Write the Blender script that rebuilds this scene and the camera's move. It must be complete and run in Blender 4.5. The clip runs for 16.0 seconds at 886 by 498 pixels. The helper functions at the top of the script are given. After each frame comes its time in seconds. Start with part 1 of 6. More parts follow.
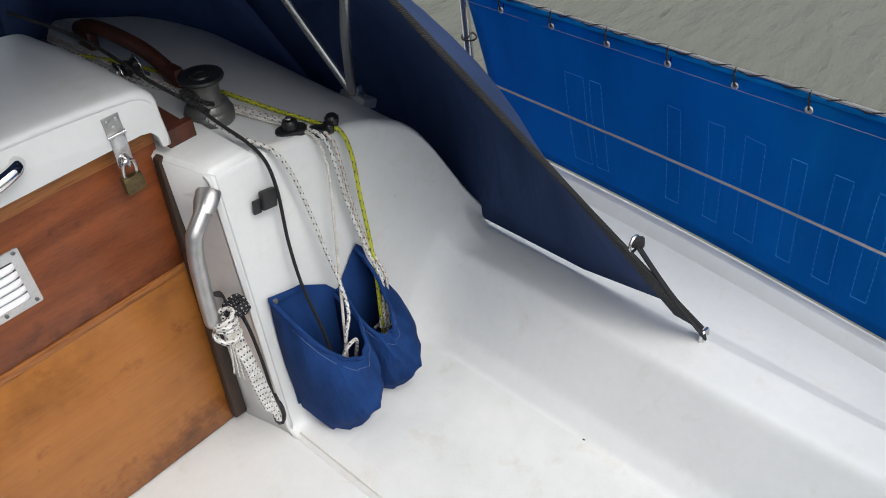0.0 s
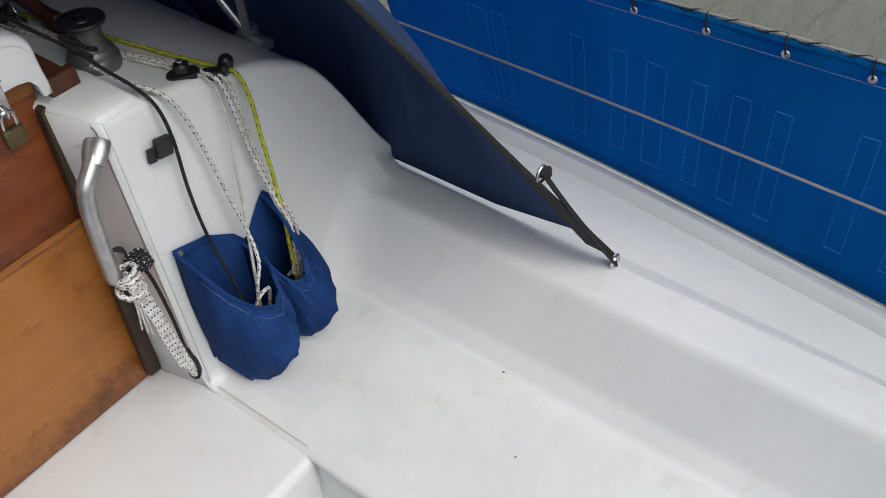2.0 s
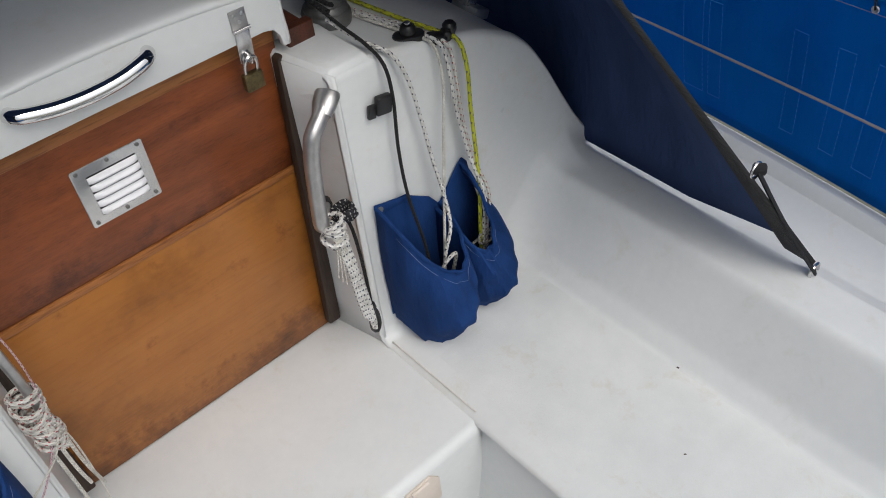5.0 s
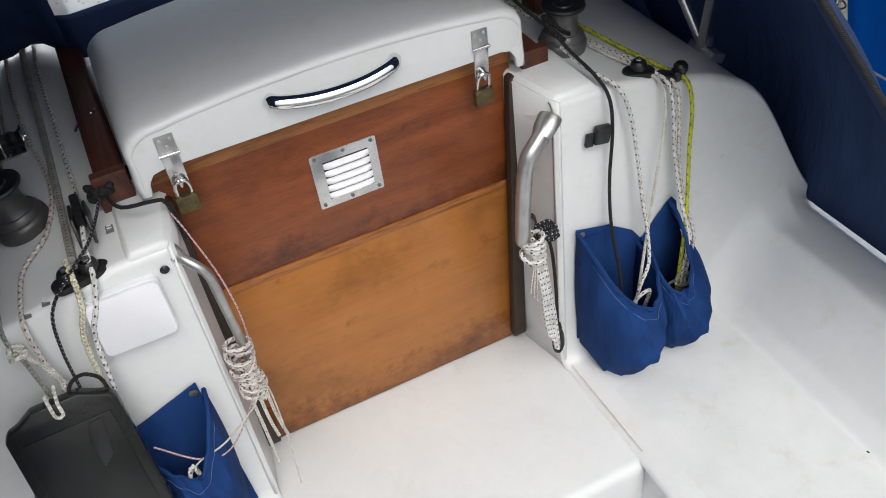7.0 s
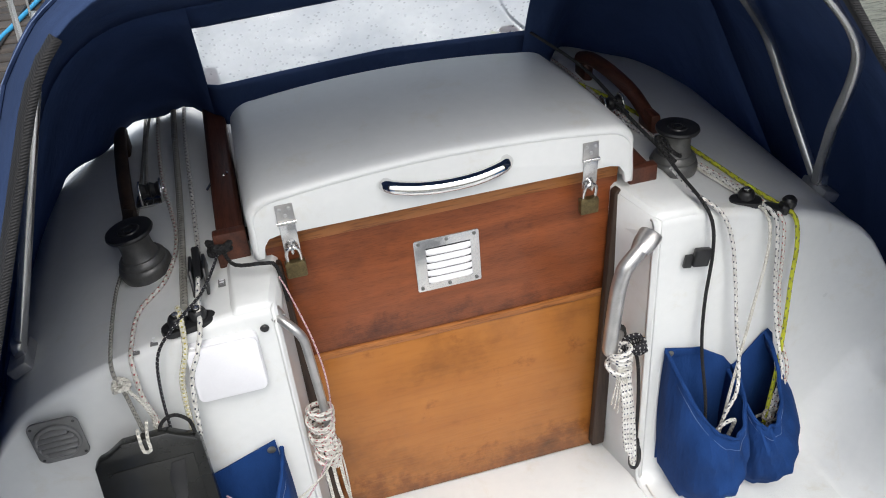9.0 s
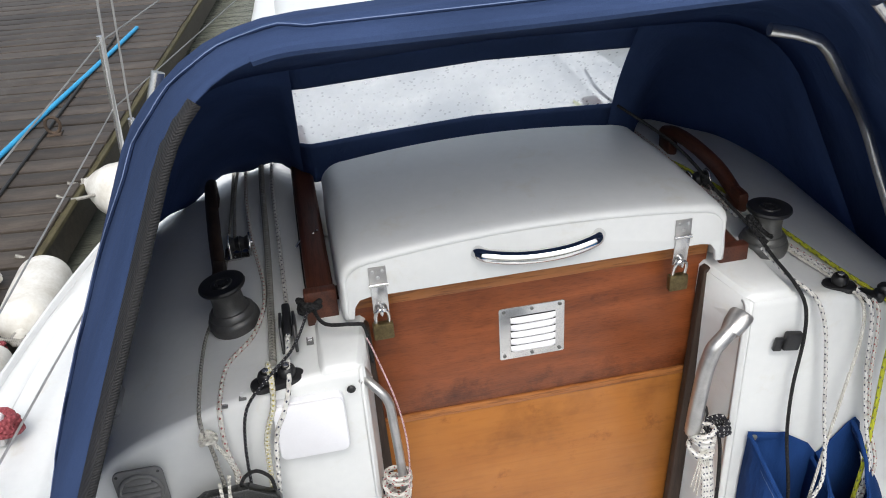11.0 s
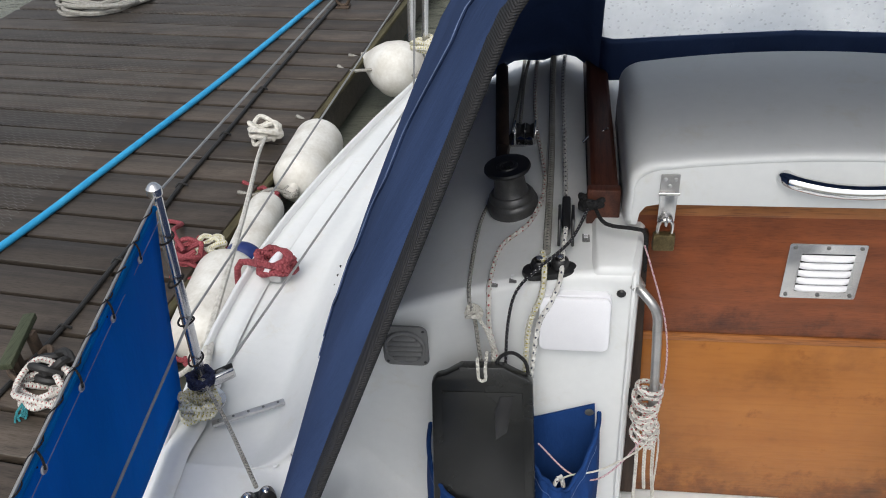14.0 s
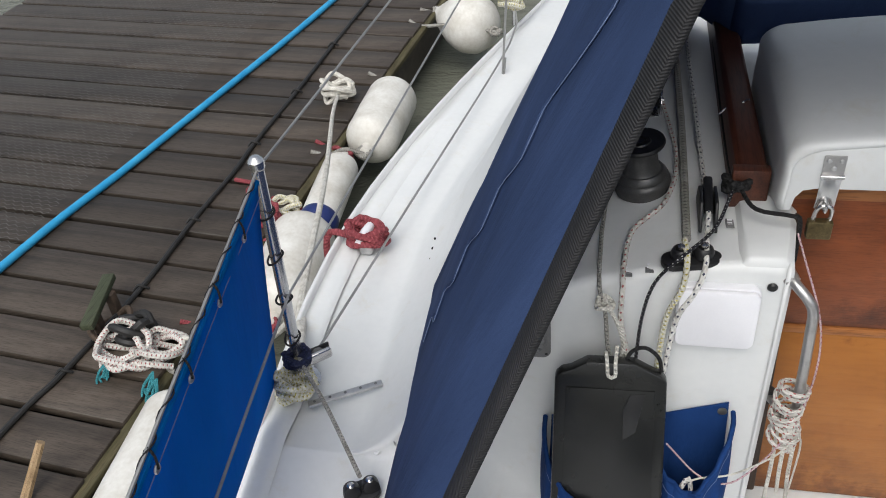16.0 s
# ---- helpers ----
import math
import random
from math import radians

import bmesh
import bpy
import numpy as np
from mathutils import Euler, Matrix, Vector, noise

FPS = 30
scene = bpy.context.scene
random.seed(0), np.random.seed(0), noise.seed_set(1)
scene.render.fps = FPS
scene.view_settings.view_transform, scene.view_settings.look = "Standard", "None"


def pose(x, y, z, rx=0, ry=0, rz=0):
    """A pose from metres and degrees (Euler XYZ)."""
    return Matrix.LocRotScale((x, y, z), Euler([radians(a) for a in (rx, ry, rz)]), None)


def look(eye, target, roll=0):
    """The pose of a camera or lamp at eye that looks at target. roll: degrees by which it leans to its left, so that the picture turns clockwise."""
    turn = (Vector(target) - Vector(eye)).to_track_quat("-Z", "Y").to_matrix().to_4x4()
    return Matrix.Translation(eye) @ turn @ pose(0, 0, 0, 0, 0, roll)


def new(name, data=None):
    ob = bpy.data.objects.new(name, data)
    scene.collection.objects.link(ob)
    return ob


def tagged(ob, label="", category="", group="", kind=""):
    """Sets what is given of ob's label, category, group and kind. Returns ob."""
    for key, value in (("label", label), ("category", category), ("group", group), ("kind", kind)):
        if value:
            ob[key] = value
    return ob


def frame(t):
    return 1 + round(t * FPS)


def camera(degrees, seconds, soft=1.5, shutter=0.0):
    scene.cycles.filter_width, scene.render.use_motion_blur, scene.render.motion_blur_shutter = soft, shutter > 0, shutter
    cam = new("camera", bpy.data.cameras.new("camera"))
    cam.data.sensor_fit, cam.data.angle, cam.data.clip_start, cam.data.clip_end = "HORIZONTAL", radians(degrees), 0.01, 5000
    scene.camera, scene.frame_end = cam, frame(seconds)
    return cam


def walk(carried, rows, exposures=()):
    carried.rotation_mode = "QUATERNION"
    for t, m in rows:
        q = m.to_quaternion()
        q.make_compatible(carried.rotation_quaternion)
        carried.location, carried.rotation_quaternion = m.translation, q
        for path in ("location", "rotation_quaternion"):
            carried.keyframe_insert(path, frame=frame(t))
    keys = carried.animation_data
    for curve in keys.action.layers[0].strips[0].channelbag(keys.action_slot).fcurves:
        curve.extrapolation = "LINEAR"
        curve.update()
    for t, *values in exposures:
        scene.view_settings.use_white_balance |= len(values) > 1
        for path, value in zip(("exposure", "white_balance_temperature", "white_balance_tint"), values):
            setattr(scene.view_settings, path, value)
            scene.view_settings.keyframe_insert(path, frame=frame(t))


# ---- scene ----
cam = camera(54.9, 16.0, 1.0)
PATH = [
    (0, (-0.193, -1.223, 1.434), (0.85, -0.107, 0.143), -6.1),
    (0.5, (-0.18, -1.232, 1.428), (0.912, -0.144, 0.154), -5.9),
    (1, (-0.17, -1.24, 1.423), (0.959, -0.246, 0.105), -5.4),
    (1.5, (-0.171, -1.241, 1.407), (0.956, -0.308, 0.044), -4.8),
    (2, (-0.173, -1.241, 1.406), (0.914, -0.305, 0.013), -5.2),
    (2.5, (-0.199, -1.24, 1.403), (0.826, -0.264, -0.01), -5.2),
    (3, (-0.217, -1.245, 1.398), (0.744, -0.202, -0.012), -5.8),
    (3.5, (-0.236, -1.235, 1.396), (0.685, -0.152, -0.012), -6.0),
    (3.7, (-0.238, -1.233, 1.393), (0.675, -0.139, -0.01), -6.0),
    (5.8, (-0.288, -1.126, 1.419), (0.476, 0.074, 0.014), -7.6),
    (6, (-0.273, -1.159, 1.414), (0.412, 0.116, 0.034), -8.7),
    (6.5, (-0.29, -1.189, 1.431), (0.281, 0.176, 0.085), -8.8),
    (7, (-0.293, -1.197, 1.445), (0.22, 0.215, 0.124), -8.6),
    (7.5, (-0.284, -1.216, 1.459), (0.134, 0.281, 0.2), -8.6),
    (8, (-0.291, -1.218, 1.449), (0.089, 0.322, 0.23), -7.2),
    (8.5, (-0.284, -1.233, 1.466), (0.068, 0.333, 0.274), -6.6),
    (8.7, (-0.284, -1.239, 1.47), (0.067, 0.349, 0.306), -6.1),
    (10.8, (-0.372, -1.186, 1.526), (-0.049, 0.48, 0.468), -2.8),
    (11, (-0.361, -1.211, 1.502), (-0.085, 0.489, 0.485), -4.0),
    (11.5, (-0.382, -1.209, 1.499), (-0.188, 0.497, 0.474), -3.8),
    (12, (-0.39, -1.203, 1.498), (-0.278, 0.501, 0.456), -3.9),
    (12.5, (-0.401, -1.2, 1.49), (-0.397, 0.489, 0.418), -3.5),
    (13, (-0.414, -1.208, 1.485), (-0.512, 0.465, 0.392), -3.5),
    (13.5, (-0.43, -1.214, 1.476), (-0.633, 0.43, 0.354), -3.5),
    (14, (-0.446, -1.199, 1.473), (-0.719, 0.406, 0.312), -4.1),
    (14.5, (-0.483, -1.176, 1.472), (-0.821, 0.384, 0.266), -4.7),
    (15, (-0.511, -1.161, 1.466), (-0.878, 0.37, 0.233), -5.3),
    (15.5, (-0.535, -1.142, 1.462), (-0.917, 0.38, 0.222), -5.8),
    (16, (-0.572, -1.101, 1.451), (-0.965, 0.421, 0.213), -6.1),
]
walk(cam, [(t, look(e, g, r)) for t, e, g, r in PATH],
     [(t, e, 6320, 8) for t, e in ((0, 0.03), (1, 0.1), (2, -0.25), (3.5, -0.45), (6, -0.26), (7.5, 0.1), (8.7, 0.3), (11, 0.3), (12.5, 0.02), (14, 0), (16, -0.04))])

# ---- light ----
world = bpy.data.worlds.new("overcast_sky")
scene.world = world
world.use_nodes = True
wn = world.node_tree.nodes
sky = wn.new("ShaderNodeTexSky")
sky.sky_type = "NISHITA"
sky.sun_disc = False
sky.sun_elevation, sky.sun_rotation = radians(56), radians(184)
sky.air_density, sky.dust_density = 1.0, 6.0
pale = wn.new("ShaderNodeHueSaturation")
pale.inputs["Saturation"].default_value = 0.45
world.node_tree.links.new(sky.outputs[0], pale.inputs["Color"])
world.node_tree.links.new(pale.outputs[0], wn["Background"].inputs["Color"])
wn["Background"].inputs["Strength"].default_value = 0.19
sun = new("sun", bpy.data.lights.new("sun", "SUN"))
sun.data.energy, sun.data.angle, sun.data.color = 0.42, radians(50), (1.0, 0.97, 0.93)
sun.matrix_world = look((-0.3, -4.2, 6.2), (0, 0, 0))


# ---- materials ----
def mat(name, rough=0.5, metal=0.0):
    m = bpy.data.materials.new(name)
    m.use_nodes = True
    b = m.node_tree.nodes["Principled BSDF"]
    b.inputs["Specular IOR Level"].default_value = 0.4
    b.inputs["Roughness"].default_value, b.inputs["Metallic"].default_value = rough, metal
    return m, m.node_tree.nodes, m.node_tree.links, b


def node(nodes, kind, **values):
    n = nodes.new(kind)
    for k, v in values.items():
        if k in n.inputs:
            n.inputs[k].default_value = v
    return n


def ramp(nodes, stops):
    r = nodes.new("ShaderNodeValToRGB")
    el = r.color_ramp.elements
    while len(el) < len(stops):
        el.new(0.5)
    for e, (p, c) in zip(el, stops):
        e.position, e.color = p, (*c, 1)
    return r


def mottled(name, a, b, rough=0.5, metal=0.0, scale=6.0, fine=120.0, bump=0.1, stretch=(1, 1, 1), dist=0.002, rough_var=0.12, stain=0.0):
    """Two-scale mottled surface: broad stains between colours a and b, fine grain in the relief."""
    m, n, l, p = mat(name, rough, metal)
    tc = n.new("ShaderNodeTexCoord")
    mp = n.new("ShaderNodeMapping")
    mp.inputs["Scale"].default_value = stretch
    l.new(tc.outputs["Object"], mp.inputs["Vector"])
    big = node(n, "ShaderNodeTexNoise", Scale=scale, Detail=6.0, Roughness=0.6)
    small = node(n, "ShaderNodeTexNoise", Scale=fine, Detail=4.0)
    l.new(mp.outputs[0], big.inputs["Vector"])
    l.new(mp.outputs[0], small.inputs["Vector"])
    mix = n.new("ShaderNodeMath")
    mix.operation = "MULTIPLY_ADD"
    mix.inputs[1].default_value = 0.3
    l.new(small.outputs["Fac"], mix.inputs[0])
    l.new(big.outputs["Fac"], mix.inputs[2])
    r = ramp(n, [(0.42, a), (0.88, b)])
    l.new(mix.outputs[0], r.inputs[0])
    l.new(r.outputs[0], p.inputs["Base Color"])
    if stain:
        # sparse tan grime with ragged outlines, and thin scuffs
        blot = node(n, "ShaderNodeTexNoise", Scale=11.0, Detail=9.0, Roughness=0.72, Distortion=0.4)
        l.new(tc.outputs["Object"], blot.inputs["Vector"])
        sr = ramp(n, [(0.56, (1, 1, 1)), (0.68, (0.93, 0.90, 0.84)), (0.8, (0.80, 0.74, 0.64))])
        l.new(blot.outputs["Fac"], sr.inputs[0])
        sm = n.new("ShaderNodeMix")
        sm.data_type, sm.blend_type = "RGBA", "MULTIPLY"
        sm.inputs["Factor"].default_value = stain
        l.new(r.outputs[0], sm.inputs["A"])
        l.new(sr.outputs[0], sm.inputs["B"])
        l.new(sm.outputs["Result"], p.inputs["Base Color"])
    rr = n.new("ShaderNodeMapRange")
    rr.inputs["To Min"].default_value, rr.inputs["To Max"].default_value = max(0.02, rough - rough_var), rough + rough_var
    l.new(big.outputs["Fac"], rr.inputs["Value"])
    l.new(rr.outputs[0], p.inputs["Roughness"])
    bp = node(n, "ShaderNodeBump", Strength=bump, Distance=dist)
    l.new(small.outputs["Fac"], bp.inputs["Height"])
    l.new(bp.outputs[0], p.inputs["Normal"])
    return m


def wood(name, dark, light, axis=0, rough=0.4, ring=22.0, draw=0.07, grime=0.0, pore=0.6):
    """Grain drawn out along one axis, with streaks, pores and darker stains."""
    m, n, l, p = mat(name, rough)
    tc = n.new("ShaderNodeTexCoord")
    mp = n.new("ShaderNodeMapping")
    s = [1.0, 1.0, 1.0]
    s[axis] = draw
    mp.inputs["Scale"].default_value = s
    l.new(tc.outputs["Object"], mp.inputs["Vector"])
    g = node(n, "ShaderNodeTexNoise", Scale=ring, Detail=8.0, Roughness=0.65, Distortion=0.6)
    pores = node(n, "ShaderNodeTexNoise", Scale=ring * 16, Detail=3.0)
    for x in (g, pores):
        l.new(mp.outputs[0], x.inputs["Vector"])
    r = ramp(n, [(0.28, dark), (0.5, tuple((a + b) / 2 for a, b in zip(dark, light))), (0.72, light)])
    l.new(g.outputs["Fac"], r.inputs[0])
    blot = node(n, "ShaderNodeTexNoise", Scale=4.2, Detail=6.0, Roughness=0.62)
    l.new(tc.outputs["Object"], blot.inputs["Vector"])
    br = ramp(n, [(0.34, (0.3, 0.25, 0.22)), (0.47, (0.85, 0.83, 0.8)), (0.62, (1, 1, 1))])
    l.new(blot.outputs["Fac"], br.inputs[0])
    mul = n.new("ShaderNodeMix")
    mul.data_type, mul.blend_type = "RGBA", "MULTIPLY"
    mul.inputs["Factor"].default_value = 0.55
    l.new(r.outputs[0], mul.inputs["A"])
    l.new(br.outputs[0], mul.inputs["B"])
    pr = ramp(n, [(0.36, (0.42, 0.37, 0.33)), (0.5, (1, 1, 1))])
    l.new(pores.outputs["Fac"], pr.inputs[0])
    mul2 = n.new("ShaderNodeMix")
    mul2.data_type, mul2.blend_type = "RGBA", "MULTIPLY"
    mul2.inputs["Factor"].default_value = pore
    l.new(mul.outputs["Result"], mul2.inputs["A"])
    l.new(pr.outputs[0], mul2.inputs["B"])
    if grime:
        # damp stains with ragged outlines that have crept up from the end grain
        sp = n.new("ShaderNodeSeparateXYZ")
        l.new(tc.outputs["Generated"], sp.inputs[0])
        rise = n.new("ShaderNodeMapRange")
        rise.inputs["From Min"].default_value, rise.inputs["From Max"].default_value = 0.0, 0.3
        rise.inputs["To Min"].default_value, rise.inputs["To Max"].default_value = grime, 0.0
        l.new(sp.outputs["Z"], rise.inputs["Value"])
        rag = node(n, "ShaderNodeTexNoise", Scale=9.0, Detail=9.0, Roughness=0.7)
        l.new(tc.outputs["Object"], rag.inputs["Vector"])
        add = n.new("ShaderNodeMath")
        l.new(rise.outputs[0], add.inputs[0])
        l.new(rag.outputs["Fac"], add.inputs[1])
        gr = ramp(n, [(0.58, (1, 1, 1)), (0.7, (0.5, 0.42, 0.36)), (0.85, (0.16, 0.13, 0.11))])
        l.new(add.outputs[0], gr.inputs[0])
        mul3 = n.new("ShaderNodeMix")
        mul3.data_type, mul3.blend_type = "RGBA", "MULTIPLY"
        mul3.inputs["Factor"].default_value = 0.8
        l.new(mul2.outputs["Result"], mul3.inputs["A"])
        l.new(gr.outputs[0], mul3.inputs["B"])
        mul2 = mul3
        mul2.inputs["Factor"].default_value = 0.85
    if name.startswith("wet_grey"):
        oi = n.new("ShaderNodeObjectInfo")
        hv_ = n.new("ShaderNodeHueSaturation")
        mr = n.new("ShaderNodeMapRange")
        mr.inputs["To Min"].default_value, mr.inputs["To Max"].default_value = 0.7, 1.35
        l.new(oi.outputs["Random"], mr.inputs["Value"])
        l.new(mr.outputs[0], hv_.inputs["Value"])
        l.new(mul2.outputs["Result"], hv_.inputs["Color"])
        l.new(hv_.outputs[0], p.inputs["Base Color"])
    else:
        l.new(mul2.outputs["Result"], p.inputs["Base Color"])
    bp = node(n, "ShaderNodeBump", Strength=0.25, Distance=0.0015)
    l.new(pores.outputs["Fac"], bp.inputs["Height"])
    l.new(bp.outputs[0], p.inputs["Normal"])
    return m


def woven(name, a, b, rough=0.85, weave=900.0, fold=7.0, fold_bump=0.4, sheen=0.0, glow=0.0):
    """Canvas: fine weave, soft folds and fading."""
    m, n, l, p = mat(name, rough)
    tc = n.new("ShaderNodeTexCoord")
    f = node(n, "ShaderNodeTexNoise", Scale=fold, Detail=5.0, Roughness=0.55)
    mp = n.new("ShaderNodeMapping")
    mp.inputs["Scale"].default_value = (1.0, 1.6, 0.45)
    l.new(tc.outputs["Object"], mp.inputs["Vector"])
    l.new(mp.outputs[0], f.inputs["Vector"])
    w = node(n, "ShaderNodeTexNoise", Scale=weave, Detail=1.0)
    l.new(tc.outputs["Object"], w.inputs["Vector"])
    r = ramp(n, [(0.3, a), (0.7, b)])
    l.new(f.outputs["Fac"], r.inputs[0])
    mul = n.new("ShaderNodeMix")
    mul.data_type, mul.blend_type = "RGBA", "MULTIPLY"
    mul.inputs["Factor"].default_value = 0.35
    wr = ramp(n, [(0.3, (0.5, 0.5, 0.5)), (0.7, (1, 1, 1))])
    l.new(w.outputs["Fac"], wr.inputs[0])
    l.new(r.outputs[0], mul.inputs["A"])
    l.new(wr.outputs[0], mul.inputs["B"])
    l.new(mul.outputs["Result"], p.inputs["Base Color"])
    b1 = node(n, "ShaderNodeBump", Strength=fold_bump, Distance=0.02)
    l.new(f.outputs["Fac"], b1.inputs["Height"])
    b2 = node(n, "ShaderNodeBump", Strength=0.2, Distance=0.0008)
    l.new(w.outputs["Fac"], b2.inputs["Height"])
    l.new(b1.outputs[0], b2.inputs["Normal"])
    l.new(b2.outputs[0], p.inputs["Normal"])
    p.inputs["Sheen Weight"].default_value = sheen
    if glow:
        tl = n.new("ShaderNodeBsdfTranslucent")
        l.new(mul.outputs["Result"], tl.inputs["Color"])
        l.new(b2.outputs[0], tl.inputs["Normal"])
        ms = n.new("ShaderNodeMixShader")
        ms.inputs[0].default_value = glow
        l.new(p.outputs[0], ms.inputs[1])
        l.new(tl.outputs[0], ms.inputs[2])
        l.new(ms.outputs[0], n["Material Output"].inputs["Surface"])
    p.inputs["Specular IOR Level"].default_value = 0.15
    return m


def rope_mat(name, base, fleck, amount=0.35, pitch=0.0075):
    """Braid: crossing strands by the tube's own coordinates, with coloured flecks."""
    m, n, l, p = mat(name, 0.8)
    uv = n.new("ShaderNodeUVMap")
    sp = n.new("ShaderNodeSeparateXYZ")
    l.new(uv.outputs[0], sp.inputs[0])

    def math_node(op, a, b):
        k = n.new("ShaderNodeMath")
        k.operation = op
        for i, v in enumerate((a, b)):
            if isinstance(v, (int, float)):
                k.inputs[i].default_value = v
            else:
                l.new(v, k.inputs[i])
        return k.outputs[0]
    along = math_node("MULTIPLY", sp.outputs["Y"], 1 / pitch)
    wv = []
    for sgn in (1, -1):
        ph = math_node("ADD", along, math_node("MULTIPLY", sp.outputs["X"], 3.0 * sgn))
        wv.append(math_node("SINE", math_node("MULTIPLY", ph, 6.2832), 0))
    relief = math_node("ADD", wv[0], wv[1])
    tick = math_node("SINE", math_node("MULTIPLY", math_node("ADD", math_node("MULTIPLY", along, 0.9), sp.outputs["X"]), 6.2832), 0)
    spot = math_node("SINE", math_node("MULTIPLY", math_node("SUBTRACT", math_node("MULTIPLY", sp.outputs["X"], 3.0), math_node("MULTIPLY", along, 0.9)), 6.2832), 0)
    fl = math_node("MULTIPLY", math_node("GREATER_THAN", tick, 0.75 - amount), math_node("GREATER_THAN", spot, 0.45 - amount))
    mx = n.new("ShaderNodeMix")
    mx.data_type = "RGBA"
    mx.inputs["A"].default_value, mx.inputs["B"].default_value = (*base, 1), (*fleck, 1)
    l.new(fl, mx.inputs["Factor"])
    tc = n.new("ShaderNodeTexCoord")
    d = node(n, "ShaderNodeTexNoise", Scale=45.0, Detail=4.0)
    l.new(tc.outputs["Object"], d.inputs["Vector"])
    dr = ramp(n, [(0.3, (0.55, 0.52, 0.47)), (0.6, (1, 1, 1))])
    l.new(d.outputs["Fac"], dr.inputs[0])
    mul = n.new("ShaderNodeMix")
    mul.data_type, mul.blend_type = "RGBA", "MULTIPLY"
    mul.inputs["Factor"].default_value = 0.6
    l.new(mx.outputs["Result"], mul.inputs["A"])
    l.new(dr.outputs[0], mul.inputs["B"])
    l.new(mul.outputs["Result"], p.inputs["Base Color"])
    bp = node(n, "ShaderNodeBump", Strength=0.6, Distance=0.0012)
    l.new(relief, bp.inputs["Height"])
    l.new(bp.outputs[0], p.inputs["Normal"])
    return m


GRP = mottled("white_gelcoat", (0.62, 0.635, 0.635), (0.70, 0.71, 0.705), 0.32, scale=3.5, fine=60, bump=0.03, stain=0.7)
NONSKID = mottled("nonskid_gelcoat", (0.61, 0.625, 0.62), (0.70, 0.71, 0.705), 0.5, scale=9, fine=420, bump=0.6, dist=0.0015, stain=1.0)
TEAK = wood("red_brown_veneer", (0.14, 0.037, 0.011), (0.265, 0.076, 0.023), 0, 0.36, 26, 0.12, 0.17, 0.3)
PLY = wood("orange_varnished_ply", (0.315, 0.115, 0.022), (0.385, 0.152, 0.034), 0, 0.3, 9, 0.1, 0.22, 0.12)
EDGEWOOD = wood("pale_varnished_edge", (0.25, 0.085, 0.022), (0.42, 0.17, 0.05), 0, 0.4, 18)
DARKWOOD = wood("dark_weathered_wood", (0.018, 0.011, 0.008), (0.06, 0.035, 0.022), 2, 0.6, 30)
MAHOGANY = wood("oiled_mahogany", (0.035, 0.012, 0.008), (0.12, 0.04, 0.022), 1, 0.45, 26)
NAVY = woven("navy_acrylic_canvas", (0.042, 0.070, 0.158), (0.064, 0.103, 0.228), fold=5, fold_bump=0.9, glow=0.36)
ROYAL = woven("royal_blue_pvc_cloth", (0.003, 0.2, 0.54), (0.008, 0.265, 0.66), 0.7, fold=4, fold_bump=0.7, sheen=0.0, glow=0.7)
BAGBLUE = woven("blue_bag_canvas", (0.006, 0.028, 0.11), (0.014, 0.05, 0.18), 0.9, fold=14, fold_bump=0.7)
BLACKWEB = mottled("black_webbing", (0.008, 0.008, 0.009), (0.02, 0.02, 0.022), 0.8, fine=900, bump=0.8)
BLACKPL = mottled("black_plastic", (0.008, 0.008, 0.009), (0.02, 0.02, 0.021), 0.38, scale=12, fine=300, bump=0.05)
CHARCOAL = mottled("charcoal_plastic", (0.007, 0.0075, 0.0075), (0.013, 0.0135, 0.013), 0.26, scale=10, fine=500, bump=0.12)
# grey alloy of the port winch, darkened for the shade under the hood
SHADEAN = mottled("shaded_anodised_alloy", (0.075, 0.075, 0.076), (0.125, 0.123, 0.12), 0.4, 0.5, scale=25, fine=400, bump=0.05)
GREYAN = mottled("grey_anodised_alloy", (0.12, 0.12, 0.117), (0.2, 0.198, 0.19), 0.4, 0.6, scale=25, fine=400, bump=0.05)
ALU = mottled("worn_alloy", (0.42, 0.42, 0.42), (0.6, 0.6, 0.6), 0.38, 0.9, scale=30, fine=300, bump=0.1)
BRUSHED = mottled("brushed_steel", (0.36, 0.355, 0.35), (0.52, 0.51, 0.5), 0.34, 0.8, scale=40, fine=600, bump=0.1)
STEEL = mottled("polished_steel", (0.55, 0.55, 0.55), (0.68, 0.67, 0.66), 0.24, 0.95, scale=25, fine=250, bump=0.03, rough_var=0.08)
CHROME = mottled("chrome", (0.72, 0.72, 0.72), (0.8, 0.8, 0.8), 0.07, 1.0, scale=30, fine=200, bump=0.01, rough_var=0.03)
BRASS = mottled("tarnished_brass", (0.07, 0.055, 0.028), (0.2, 0.155, 0.075), 0.45, 0.8, scale=60, fine=400, bump=0.1)
GREYPL = mottled("grey_plastic", (0.12, 0.12, 0.12), (0.17, 0.17, 0.17), 0.5, scale=20, fine=200)
LOUVRE = mottled("pale_polished_alloy", (0.72, 0.72, 0.74), (0.8, 0.8, 0.82), 0.3, 0.0, scale=20, fine=200, bump=0.02)
WHITEPL = mottled("white_plastic", (0.74, 0.74, 0.77), (0.8, 0.8, 0.83), 0.35, scale=14, fine=300, bump=0.02)
BEIGEPL = mottled("beige_plastic", (0.6, 0.52, 0.45), (0.68, 0.6, 0.53), 0.4, scale=14, fine=300, bump=0.03)
